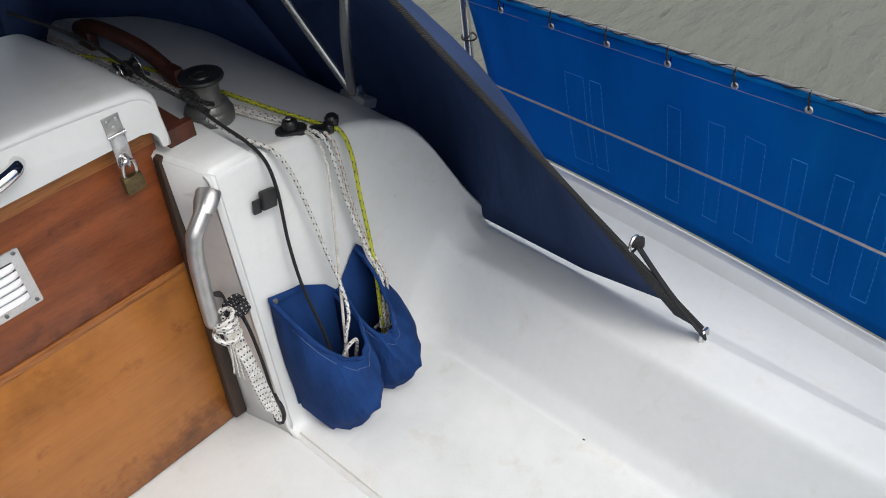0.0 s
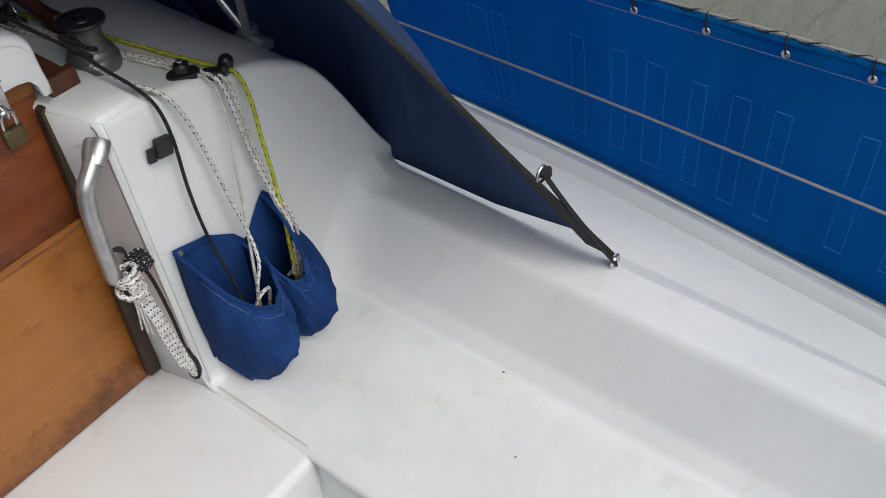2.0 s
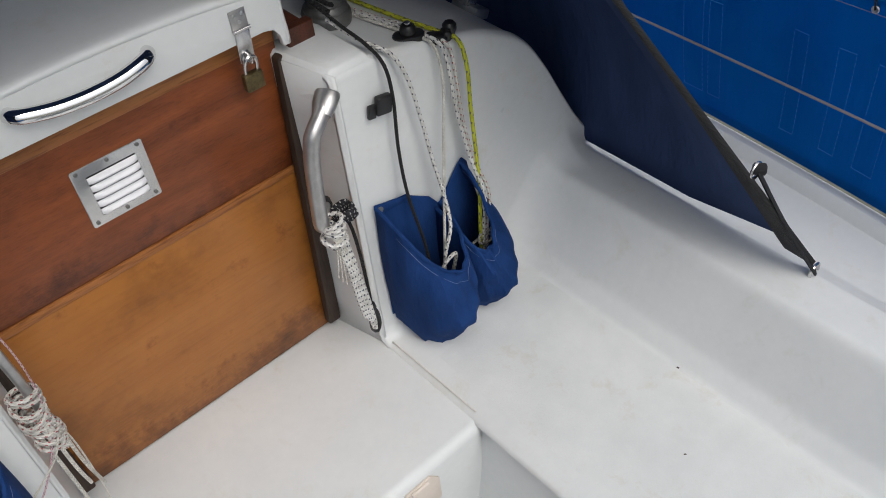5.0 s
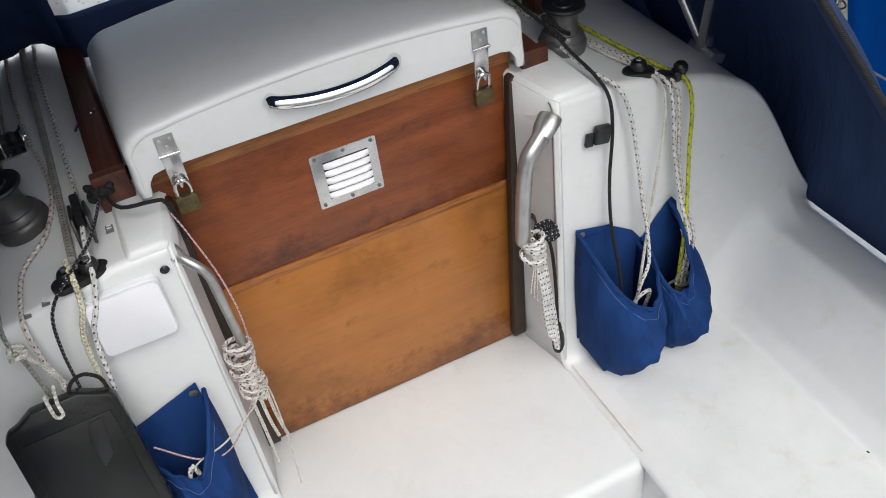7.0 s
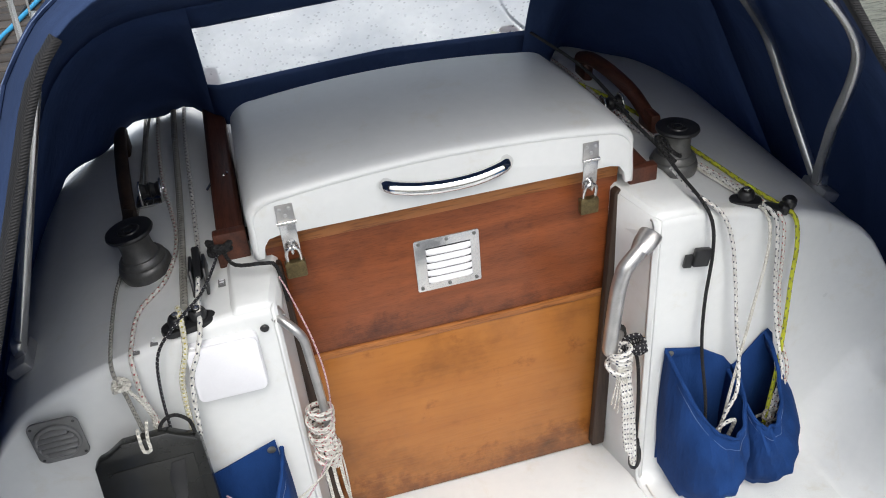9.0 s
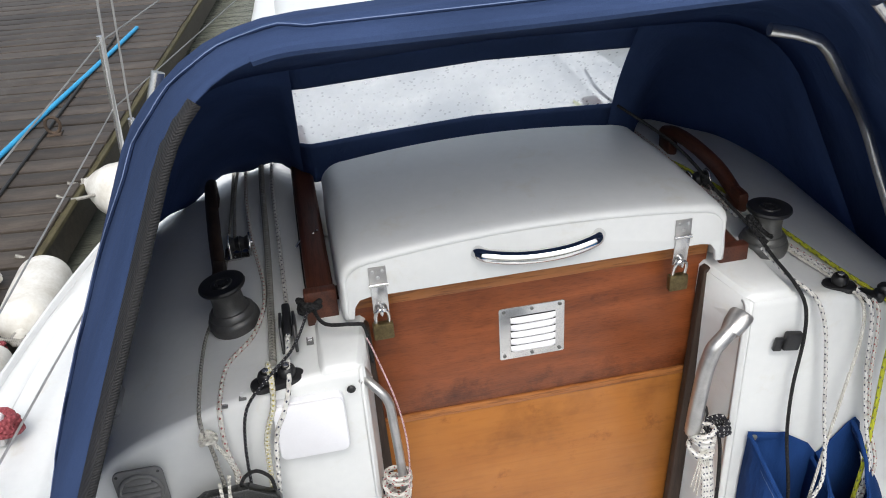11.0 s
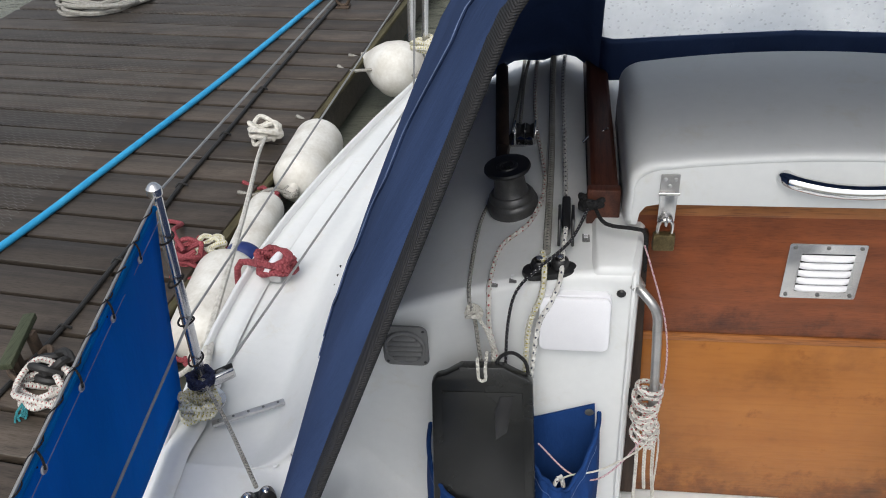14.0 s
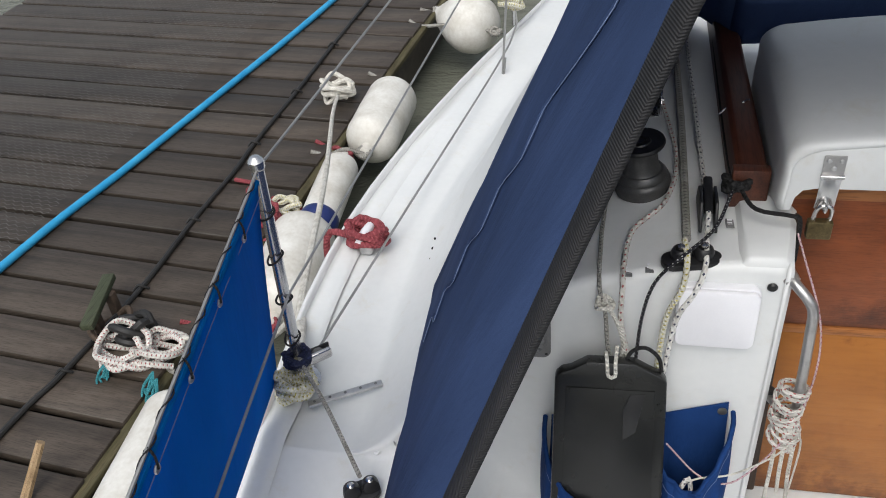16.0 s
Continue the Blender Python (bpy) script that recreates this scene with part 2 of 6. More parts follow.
PLANK = wood("wet_grey_plank", (0.024, 0.0195, 0.0155), (0.088, 0.071, 0.056), 0, 0.5, 20, 0.06)
FENDER = mottled("grubby_white_vinyl", (0.5, 0.47, 0.41), (0.74, 0.73, 0.69), 0.42, scale=7, fine=60, bump=0.06)
NAVYPL = mottled("blue_vinyl", (0.01, 0.02, 0.1), (0.02, 0.035, 0.15), 0.4)
HOSE = mottled("sky_blue_hose", (0.02, 0.25, 0.5), (0.05, 0.36, 0.62), 0.35, fine=200)
RUBBER = mottled("black_rubber", (0.012, 0.012, 0.012), (0.028, 0.027, 0.026), 0.55)
RUST = mottled("rusty_iron", (0.03, 0.022, 0.016), (0.09, 0.06, 0.04), 0.75, scale=30, fine=200, bump=0.5)
WIRE = mottled("grey_stainless_wire", (0.24, 0.24, 0.235), (0.4, 0.4, 0.39), 0.4, 0.6, fine=900, bump=0.4)
STITCH = mottled("pale_thread", (0.1, 0.15, 0.28), (0.17, 0.22, 0.36), 0.8)
R_WHITE = rope_mat("white_braid", (0.68, 0.66, 0.6), (0.62, 0.6, 0.55), 0.2)
R_FLECK = rope_mat("white_braid_black_fleck", (0.7, 0.69, 0.66), (0.05, 0.055, 0.09), 0.14, 0.014)
R_RED = rope_mat("white_braid_red_fleck", (0.62, 0.6, 0.56), (0.32, 0.08, 0.08), 0.14, 0.013)
R_YEL = rope_mat("yellow_braid", (0.46, 0.48, 0.03), (0.16, 0.17, 0.1), 0.18, 0.02)
R_CREAM = rope_mat("cream_braid_yellow_fleck", (0.66, 0.64, 0.54), (0.45, 0.4, 0.06), 0.2)
R_BLACK = rope_mat("black_braid", (0.012, 0.012, 0.013), (0.02, 0.02, 0.02), 0.2)
R_BLKFL = rope_mat("black_braid_white_fleck", (0.015, 0.015, 0.02), (0.4, 0.4, 0.4), 0.12)
R_GREY = rope_mat("grey_old_braid", (0.34, 0.33, 0.3), (0.15, 0.15, 0.14), 0.25)
R_CRIM = rope_mat("faded_red_rope", (0.24, 0.045, 0.055), (0.32, 0.08, 0.09), 0.3, 0.01)
R_TEAL = rope_mat("teal_rope_end", (0.05, 0.28, 0.32), (0.03, 0.2, 0.24), 0.3)
R_PINK = rope_mat("pink_white_cord", (0.6, 0.45, 0.47), (0.3, 0.03, 0.12), 0.2, 0.008)


def water_mat():
    m, n, l, p = mat("grey_green_water", 0.08)
    p.inputs["Base Color"].default_value = (0.15, 0.155, 0.125, 1)
    p.inputs["IOR"].default_value = 1.33
    tc = n.new("ShaderNodeTexCoord")
    mp = n.new("ShaderNodeMapping")
    mp.inputs["Scale"].default_value = (1.0, 2.4, 1.0)
    l.new(tc.outputs["Object"], mp.inputs["Vector"])
    a = node(n, "ShaderNodeTexNoise", Scale=3.0, Detail=5.0, Roughness=0.6)
    l.new(mp.outputs[0], a.inputs["Vector"])
    bp = node(n, "ShaderNodeBump", Strength=0.7, Distance=0.08)
    l.new(a.outputs["Fac"], bp.inputs["Height"])
    l.new(bp.outputs[0], p.inputs["Normal"])
    return m


def vinyl_mat():
    """Clear hood window, milky and beaded with rain."""
    m, n, l, p = mat("wet_clear_vinyl", 0.2)
    tc = n.new("ShaderNodeTexCoord")
    v = node(n, "ShaderNodeTexVoronoi", Scale=85.0)
    l.new(tc.outputs["Object"], v.inputs["Vector"])
    big = node(n, "ShaderNodeTexNoise", Scale=7.0, Detail=5.0)
    l.new(tc.outputs["Object"], big.inputs["Vector"])
    r = ramp(n, [(0.35, (0.35, 0.35, 0.35)), (0.65, (0.75, 0.75, 0.75))])
    l.new(big.outputs["Fac"], r.inputs[0])
    drop = ramp(n, [(0.1, (1, 1, 1)), (0.32, (0, 0, 0))])
    l.new(v.outputs["Distance"], drop.inputs[0])
    bp = node(n, "ShaderNodeBump", Strength=0.8, Distance=0.003)
    l.new(drop.outputs[0], bp.inputs["Height"])
    l.new(bp.outputs[0], p.inputs["Normal"])
    p.inputs["Base Color"].default_value = (0.85, 0.87, 0.88, 1)
    tl = n.new("ShaderNodeBsdfTranslucent")
    wet = ramp(n, [(0.12, (0.5, 0.52, 0.53)), (0.3, (0.9, 0.92, 0.93))])
    l.new(v.outputs["Distance"], wet.inputs[0])
    l.new(wet.outputs[0], tl.inputs["Color"])
    tp = n.new("ShaderNodeBsdfTransparent")
    gl = n.new("ShaderNodeBsdfGlossy")
    gl.inputs["Roughness"].default_value = 0.12
    l.new(bp.outputs[0], gl.inputs["Normal"])
    m1, m2 = n.new("ShaderNodeMixShader"), n.new("ShaderNodeMixShader")
    l.new(r.outputs[0], m1.inputs[0])
    l.new(tp.outputs[0], m1.inputs[1])
    l.new(tl.outputs[0], m1.inputs[2])
    m2.inputs[0].default_value = 0.12
    l.new(m1.outputs[0], m2.inputs[1])
    l.new(gl.outputs[0], m2.inputs[2])
    l.new(m2.outputs[0], n["Material Output"].inputs["Surface"])
    return m




def ribbed_mat():
    """Black webbing woven in fine ribs across its width."""
    m, n, l, p = mat("ribbed_black_webbing", 0.7)
    tc = n.new("ShaderNodeTexCoord")
    w = node(n, "ShaderNodeTexWave", Scale=105.0, Distortion=0.0, Detail=0.0)
    w.bands_direction = "Z"
    l.new(tc.outputs["Object"], w.inputs["Vector"])
    g = node(n, "ShaderNodeTexNoise", Scale=14.0, Detail=5.0)
    l.new(tc.outputs["Object"], g.inputs["Vector"])
    r = ramp(n, [(0.2, (0.009, 0.009, 0.010)), (0.8, (0.015, 0.015, 0.017))])
    l.new(w.outputs["Fac"], r.inputs[0])
    dust = ramp(n, [(0.35, (0.75, 0.75, 0.75)), (0.7, (1.25, 1.22, 1.18))])
    l.new(g.outputs["Fac"], dust.inputs[0])
    mul = n.new("ShaderNodeMix")
    mul.data_type, mul.blend_type = "RGBA", "MULTIPLY"
    mul.inputs["Factor"].default_value = 0.8
    l.new(r.outputs[0], mul.inputs["A"])
    l.new(dust.outputs[0], mul.inputs["B"])
    l.new(mul.outputs["Result"], p.inputs["Base Color"])
    bp = node(n, "ShaderNodeBump", Strength=0.7, Distance=0.0012)
    l.new(w.outputs["Fac"], bp.inputs["Height"])
    l.new(bp.outputs[0], p.inputs["Normal"])
    return m


WATER, VINYL, RIBWEB = water_mat(), vinyl_mat(), ribbed_mat()


# ---- mesh helpers ----
def finish(bm, name, material, smooth=True):
    bmesh.ops.recalc_face_normals(bm, faces=bm.faces)
    me = bpy.data.meshes.new(name)
    bm.to_mesh(me)
    bm.free()
    me.materials.append(material)
    if smooth:
        me.polygons.foreach_set("use_smooth", [True] * len(me.polygons))
        me.set_sharp_from_angle(angle=radians(38))
    return me


def part(name, bm, material, parent=None, label="", smooth=True):
    ob = new(name, finish(bm, name, material, smooth))
    if parent:
        ob.parent = parent
    if label:
        ob["label"] = label
    return ob


def thing(name, place, label, category, group="", kind=""):
    """An Empty at the thing's base; parts are built in world places and hang below it."""
    ob = new(name)
    ob.empty_display_size = 0.02
    return tagged(ob, label, category, group, kind)


def box(cx, cy, cz, sx, sy, sz, bevel=0.003, turn=None, segs=2):
    bm = bmesh.new()
    bmesh.ops.create_cube(bm, size=1.0)
    bmesh.ops.scale(bm, vec=(sx, sy, sz), verts=bm.verts)
    if bevel:
        bmesh.ops.bevel(bm, geom=bm.edges[:], offset=min(bevel, 0.49 * min(sx, sy, sz)), segments=segs, affect="EDGES", profile=0.5)
    m = Matrix.Translation((cx, cy, cz))
    if turn:
        m = m @ Euler([radians(a) for a in turn]).to_matrix().to_4x4()
    bmesh.ops.transform(bm, matrix=m, verts=bm.verts)
    return bm


def lathe(profile, n=32, m=None):
    """A turned body from (radius, height) rows."""
    bm = bmesh.new()
    rings = [[bm.verts.new((r * math.cos(2 * math.pi * k / n), r * math.sin(2 * math.pi * k / n), z)) for k in range(n)] for r, z in profile]
    for a, b in zip(rings, rings[1:]):
        for k in range(n):
            bm.faces.new((a[k], a[(k + 1) % n], b[(k + 1) % n], b[k]))
    bm.faces.new(rings[0][::-1])
    bm.faces.new(rings[-1])
    if m is not None:
        bmesh.ops.transform(bm, matrix=m, verts=bm.verts)
    return bm


def sheet(rows):
    """A quad mesh through rows of points."""
    bm = bmesh.new()
    g = [[bm.verts.new(p) for p in row] for row in rows]
    for a, b in zip(g, g[1:]):
        for k in range(len(a) - 1):
            bm.faces.new((a[k], a[k + 1], b[k + 1], b[k]))
    return bm


def prism(outline, thick, m=None, bevel=0.0):
    """A plate: an outline in x, y, given depth along z."""
    bm = bmesh.new()
    f = bm.faces.new([bm.verts.new((x, y, 0)) for x, y in outline])
    got = bmesh.ops.extrude_face_region(bm, geom=[f])
    bmesh.ops.translate(bm, vec=(0, 0, thick), verts=[v for v in got["geom"] if isinstance(v, bmesh.types.BMVert)])
    if bevel:
        bmesh.ops.bevel(bm, geom=bm.edges[:], offset=bevel, segments=2, affect="EDGES", profile=0.5)
    if m is not None:
        bmesh.ops.transform(bm, matrix=m, verts=bm.verts)
    return bm


def rounded(w, h, r, n=5):
    """Outline of a plate with rounded corners."""
    out = []
    for cx, cy, a0 in ((w / 2 - r, -h / 2 + r, -90), (w / 2 - r, h / 2 - r, 0), (-w / 2 + r, h / 2 - r, 90), (-w / 2 + r, -h / 2 + r, 180)):
        out += [(cx + r * math.cos(radians(a0 + 90 * k / n)), cy + r * math.sin(radians(a0 + 90 * k / n))) for k in range(n + 1)]
    return out


def smooth_path(pts, step=0.012):
    """A rounded line through the points, evenly stepped."""
    p = [Vector(q) for q in pts]
    if len(p) == 2:
        p = [p[0], p[0].lerp(p[1], 0.5), p[1]]
    ext = [p[0] * 2 - p[1]] + p + [p[-1] * 2 - p[-2]]
    out = []
    for i in range(1, len(ext) - 2):
        a, b, c, d = ext[i - 1:i + 3]
        n = max(2, int((c - b).length / step))
        for k in range(n):
            t = k / n
            out.append(0.5 * ((2 * b) + (c - a) * t + (2 * a - 5 * b + 4 * c - d) * t * t + (3 * b - a - 3 * c + d) * t ** 3))
    return out + [p[-1]]


def tube(pts, r, sides=8, step=0.012, smooth=True, flat=1.0, taper=None):
    """A round line with its own coordinates: round it and along it in metres."""
    path = smooth_path(pts, step) if smooth else [Vector(q) for q in pts]
    bm = bmesh.new()
    uv = bm.loops.layers.uv.new("UVMap")
    d = (path[1] - path[0]).normalized()
    side = d.orthogonal().normalized()
    rings, run, at = [], [], 0.0
    for i, q in enumerate(path):
        d = (path[min(i + 1, len(path) - 1)] - path[max(i - 1, 0)]).normalized()
        side = (side - d * side.dot(d))
        side = side.normalized() if side.length > 1e-6 else d.orthogonal().normalized()
        up = d.cross(side)
        if i:
            at += (q - path[i - 1]).length
        run.append(at)
        rr = r * (taper(i / (len(path) - 1)) if taper else 1.0)
        rings.append([bm.verts.new(q + side * math.cos(2 * math.pi * k / sides) * rr + up * math.sin(2 * math.pi * k / sides) * rr * flat) for k in range(sides)])
    for i in range(len(rings) - 1):
        a, b = rings[i], rings[i + 1]
        for k in range(sides):
            j = (k + 1) % sides
            f = bm.faces.new((a[k], a[j], b[j], b[k]))
            for lp, (u, v) in zip(f.loops, ((k / sides, run[i]), ((k + 1) / sides, run[i]), ((k + 1) / sides, run[i + 1]), (k / sides, run[i + 1]))):
                lp[uv].uv = (u, v)
    bm.faces.new(rings[0][::-1])
    bm.faces.new(rings[-1])
    return bm


def joined(bms):
    """One bmesh out of several."""
    out = bmesh.new()
    out.loops.layers.uv.new("UVMap")
    for b in bms:
        me = bpy.data.meshes.new("tmp")
        b.to_mesh(me)
        b.free()
        out.from_mesh(me)
        bpy.data.meshes.remove(me)
    return out


def solid(ob, t, offset=0.0):
    m = ob.modifiers.new("thickness", "SOLIDIFY")
    m.thickness, m.offset = t, offset
    return ob


def ease(a, b, x):
    t = min(1.0, max(0.0, (x - a) / (b - a)))
    return t * t * (3 - 2 * t)


def curve(x, pts):
    return float(np.interp(x, [p[0] for p in pts], [p[1] for p in pts]))


def soft_curve(x, pts, w=0.025):
    return sum(curve(x + w * (k - 3) / 3, pts) for k in range(7)) / 7


# ---- boat: moulded deck, cockpit and cabin ----
BEAM = [(-1.9, 1.0), (-1.2, 1.095), (-0.9, 1.14), (-0.5, 1.195), (-0.2, 1.215), (0.1, 1.245), (0.45, 1.25), (0.8, 1.2), (1.25, 1.095), (1.6, 0.985), (2.4, 0.73), (3.3, 0.37), (4.0, 0.06)]


def beam(y):
    return soft_curve(y, BEAM, 0.22)


AFT = [(0.325, -0.014), (0.336, -0.011), (0.347, -0.002), (0.36, 0.0), (0.708, 0.0), (0.745, 0.035), (0.82, 0.184), (0.832, 0.193), (0.93, 0.197), (0.945, 0.19), (1.0, 0.168), (1.08, 0.168), (1.3, 0.175)]
ROOF = [(0.3, 0.66), (0.42, 0.658), (0.55, 0.63), (0.68, 0.59), (0.77, 0.54), (0.82, 0.47), (0.88, 0.35), (0.94, 0.25), (1.0, 0.185), (1.06, 0.165), (1.3, 0.165)]
ROUND = [(0.3, 0.03), (0.55, 0.035), (0.68, 0.035), (0.78, 0.04), (0.86, 0.07), (0.95, 0.1), (1.3, 0.1)]
YB = -0.13


def well_x(x, y, R=0.1):
    """Plan rounding of the seat well: the coaming sweeps inboard in a quarter round and dies into the bulkhead."""
    a, b = x - (0.745 - R), y - (YB - R)
    if b <= 0 or x < 0.56:
        return x
    w = 0.745 - R + (math.hypot(a, b) if a > 0 else b)
    return max(x, 0.7 + (w - 0.7) * ease(0.6, 0.72, x)) if w > 0.7 else x


def moulding(s, name, label):
    """Seat, coaming, side deck and cabin side of one side, drawn as one smooth moulded skin."""
    xs = list(np.concatenate([[0.324 if s < 0 else 0.328, 0.334 if s < 0 else 0.338], np.linspace(0.349, 0.66, 14), np.linspace(0.68, 1.06, 77), np.linspace(1.08, 1.25, 6)]))
    rows = []
    for x in xs:
        lo, hi = soft_curve(x, AFT, 0.006 if x > 0.5 else 0.004), soft_curve(x, ROOF, 0.03)
        h = max(0.0, hi - lo)
        yb = YB - 0.02 * ease(0.7, 0.95, x)
        r1, r2 = min(soft_curve(x, ROUND), h * 0.55), min(0.016, h * 0.4)
        lo_aft = lo
        lo = soft_curve(max(x, well_x(x, yb)), AFT, 0.006)
        r1 = min(r1, (hi - lo) * 0.55) if h > 0.01 else 0.0
        h = max(0.0, hi - lo)
        r2 = min(r2, h * 0.4)
        prof = [(y, max(lo_aft, soft_curve(well_x(x, y), AFT, 0.006))) for y in np.concatenate([np.linspace(-1.9, -0.5, 10), np.linspace(-0.47, yb - r1 - 0.004, 26)])]
        prof += [(yb - r1 + r1 * math.sin(a), max(lo_aft, soft_curve(well_x(x, yb - r1 + r1 * math.sin(a)), AFT, 0.006)) + r1 - r1 * math.cos(a)) for a in np.linspace(0, math.pi / 2, 9)]
        prof += [(yb, lo + r1 + (h - r1 - r2) * k / 6) for k in range(1, 6)]
        prof += [(yb + r2 - r2 * math.cos(a), hi - r2 + r2 * math.sin(a)) for a in np.linspace(0, math.pi / 2, 8)]
        prof += [(y, hi + (0.03 * y if x < 0.95 else 0.02 * y)) for y in np.linspace(yb + r2 + 0.02, 2.9, 30)]
        row = []
        for y, z in prof:
            k = ease(0.86, 1.25, x)
            xx = x + (beam(y) - 1.25) * k - (0.22 * max(0, y - 0.6) * (1 - k) * ease(0.4, 0.9, x))
            if s < 0 and x > 0.98 and y > -0.16:
                z = z - 0.03 * ease(-0.16, -0.02, y) * ease(0.98, 1.06, x)
            row.append((s * xx, y, z))
        rows.append(row)
    ob = part(name, sheet(rows), GRP)
    solid(ob, 0.008, -1.0)
    return tagged(ob, label, "boat deck", kind="structure")


moulding(1, "deck_starboard", "white moulded cockpit seat, coaming and side deck")
moulding(-1, "deck_port", "white moulded cockpit seat, coaming and side deck")


def hull_side(s):
    rows = []
    for y in np.linspace(-1.9, 4.1, 40):
        b = beam(y)
        rows.append([(s * (b + 0.012), y, 0.175), (s * (b + 0.02), y, 0.1), (s * b * 0.99, y, -0.15), (s * b * 0.93, y, -0.6), (s * b * 0.8, y, -1.0), (s * b * 0.6, y, -1.3)])
    ob = part("hull_side", sheet(rows), GRP)
    solid(ob, 0.01)
    tagged(ob, "white painted hull topsides above the water", "boat hull", kind="structure")


hull_side(1), hull_side(-1)
for s in (1, -1):
    ys = np.linspace(-1.9, 3.6, 60)
    rows = [[(s * (beam(y) + dx), y, (0.152 if y > -0.1 and s < 0 else 0.178) + dz * (1.0 if s > 0 else 0.25)) for dx, dz in ((-0.05, -0.012), (-0.044, 0.012), (-0.032, 0.022), (-0.012, 0.02), (0.012, 0.0), (0.022, -0.03))] for y in ys]
    tagged(part("toe_rail", sheet(rows), GRP), "white moulded toe rail along the deck edge", "toe rail", kind="structure")

# coachroof middle, ahead of the sliding hatch
rows = [[(x, y, 0.658 + 0.03 * y + 0.012 * (1 - (x / 0.4) ** 2)) for x in np.linspace(-0.4, 0.4, 13)] for y in np.linspace(0.3, 2.9, 20)]
ob = part("coachroof", sheet(rows), GRP)
solid(ob, 0.008)
tagged(ob, "white cabin roof under the sprayhood", "cabin roof", kind="structure")

# plain foredeck and cabin front that close the boat towards the bow
rows = [[(x * beam(y), y, 0.166 + 0.02 * (1 - x * x)) for x in np.linspace(-1, 1, 13)] for y in np.linspace(2.7, 4.1, 14)]
ob = part("foredeck", sheet(rows), GRP)
solid(ob, 0.008)
tagged(ob, "plain white foredeck ahead of the cabin", "boat deck", kind="structure")
rows = [[(x * w_, y, z + 0.012 * (1 - x * x)) for x in np.linspace(-1, 1, 13)] for y, z, w_ in ((2.84, 0.74, 0.5), (2.93, 0.735, 0.5), (3.0, 0.70, 0.49), (3.2, 0.42, 0.43), (3.34, 0.16, 0.38))]
ob = part("cabin_front", sheet(rows), GRP)
solid(ob, 0.008)
tagged(ob, "plain white sloping front of the cabin", "cabin front", kind="structure")

# bridge deck, footwell, sole
bm = box(0.0, -0.205, -0.244, 0.69, 0.45, 0.47, 0.022, segs=4)
tagged(part("bridge_deck", bm, GRP), "white moulded bridge deck below the washboards", "bridge deck", kind="structure")
for s in (1, -1):
    bm = box(s * 0.356, -1.0, -0.255, 0.085, 1.8, 0.5, 0.02, (0, 8 * s, 0), 4)
    tagged(part("seat_front", bm, GRP), "white moulded front of the cockpit seat", "seat front", kind="structure")
tagged(part("cockpit_sole", box(0, -1.2, -0.49, 0.72, 1.6, 0.06, 0.004), NONSKID), "white cockpit floor", "floor", kind="structure")
tagged(part("transom", box(0, -1.94, -0.5, 2.1, 0.06, 1.3, 0.01), GRP), "white stern bulkhead closing the cockpit", "stern wall", kind="structure")
# nonskid panels let into the seats
for s in (1, -1):
    rows = [[(s * x, y, 0.0035 * min(1, 40 * min(x - 0.385, 0.7 - x, y + 1.75, -0.25 - y) + 0.05)) for x in np.linspace(0.385, 0.70, 12)] for y in np.linspace(-1.75, -0.25, 14)]
    tagged(part("nonskid_panel", sheet(rows), NONSKID), "white non-slip panel on the cockpit seat", "deck panel", kind="structure")

# companionway jambs and inner cabin bulkhead
for s, xi, xo in ((1, 0.308, 0.337), (-1, 0.312, 0.332)):
    rows = [[(s * xo, YB - 0.004, z), (s * (xo - 0.004), YB + 0.01, z), (s * xi, -0.015, z), (s * xi, 0.03, z)] for z in np.linspace(-0.02, 0.66, 8)]
    ob = part("jamb", sheet(rows), GRP)
    solid(ob, 0.006)
    tagged(ob, "white moulded side of the companionway", "door jamb", kind="structure")
    # raised pad beside the hatch
    rows = []
    wide = 0.07 if s > 0 else 0.052
    for y, zz in ((YB + 0.004, 0.645), (YB + 0.005, 0.656), (YB + 0.008, 0.664), (YB + 0.014, 0.668), (YB + 0.05, 0.669), (0.0, 0.671), (0.06, 0.672)):
        xin = xo - 0.002 - (xo - xi) * min(1.0, max(0.0, (y - YB - 0.01) / 0.105))
        rows.append([(s * (xin - 0.004), y, 0.6), (s * (xin - 0.002), y, zz - 0.008), (s * (xin + 0.006), y, zz), (s * (xo + wide), y, zz), (s * (xo + wide + 0.005), y, zz - 0.002), (s * (xo + wide + 0.014), y, min(zz, 0.652))])
    tagged(part("hatch_pad", sheet(rows), GRP), "white raised moulding beside the sliding hatch", "deck moulding", kind="structure")
# unseen dark panel added behind the boards, for the unlit cabin
tagged(part("cabin_bulkhead", box(0, 0.09, 0.3, 0.75, 0.03, 0.75, 0.003), DARKWOOD), "added dark panel standing for the unlit cabin behind the washboards", "bulkhead", kind="structure")


# ---- sliding hatch ----
STAND = Euler((radians(90), 0, 0)).to_matrix().to_4x4()   # an outline's x, y becomes x, z; its depth runs aft


def at_y(y):
    return Matrix.Translation((0, y, 0)) @ STAND


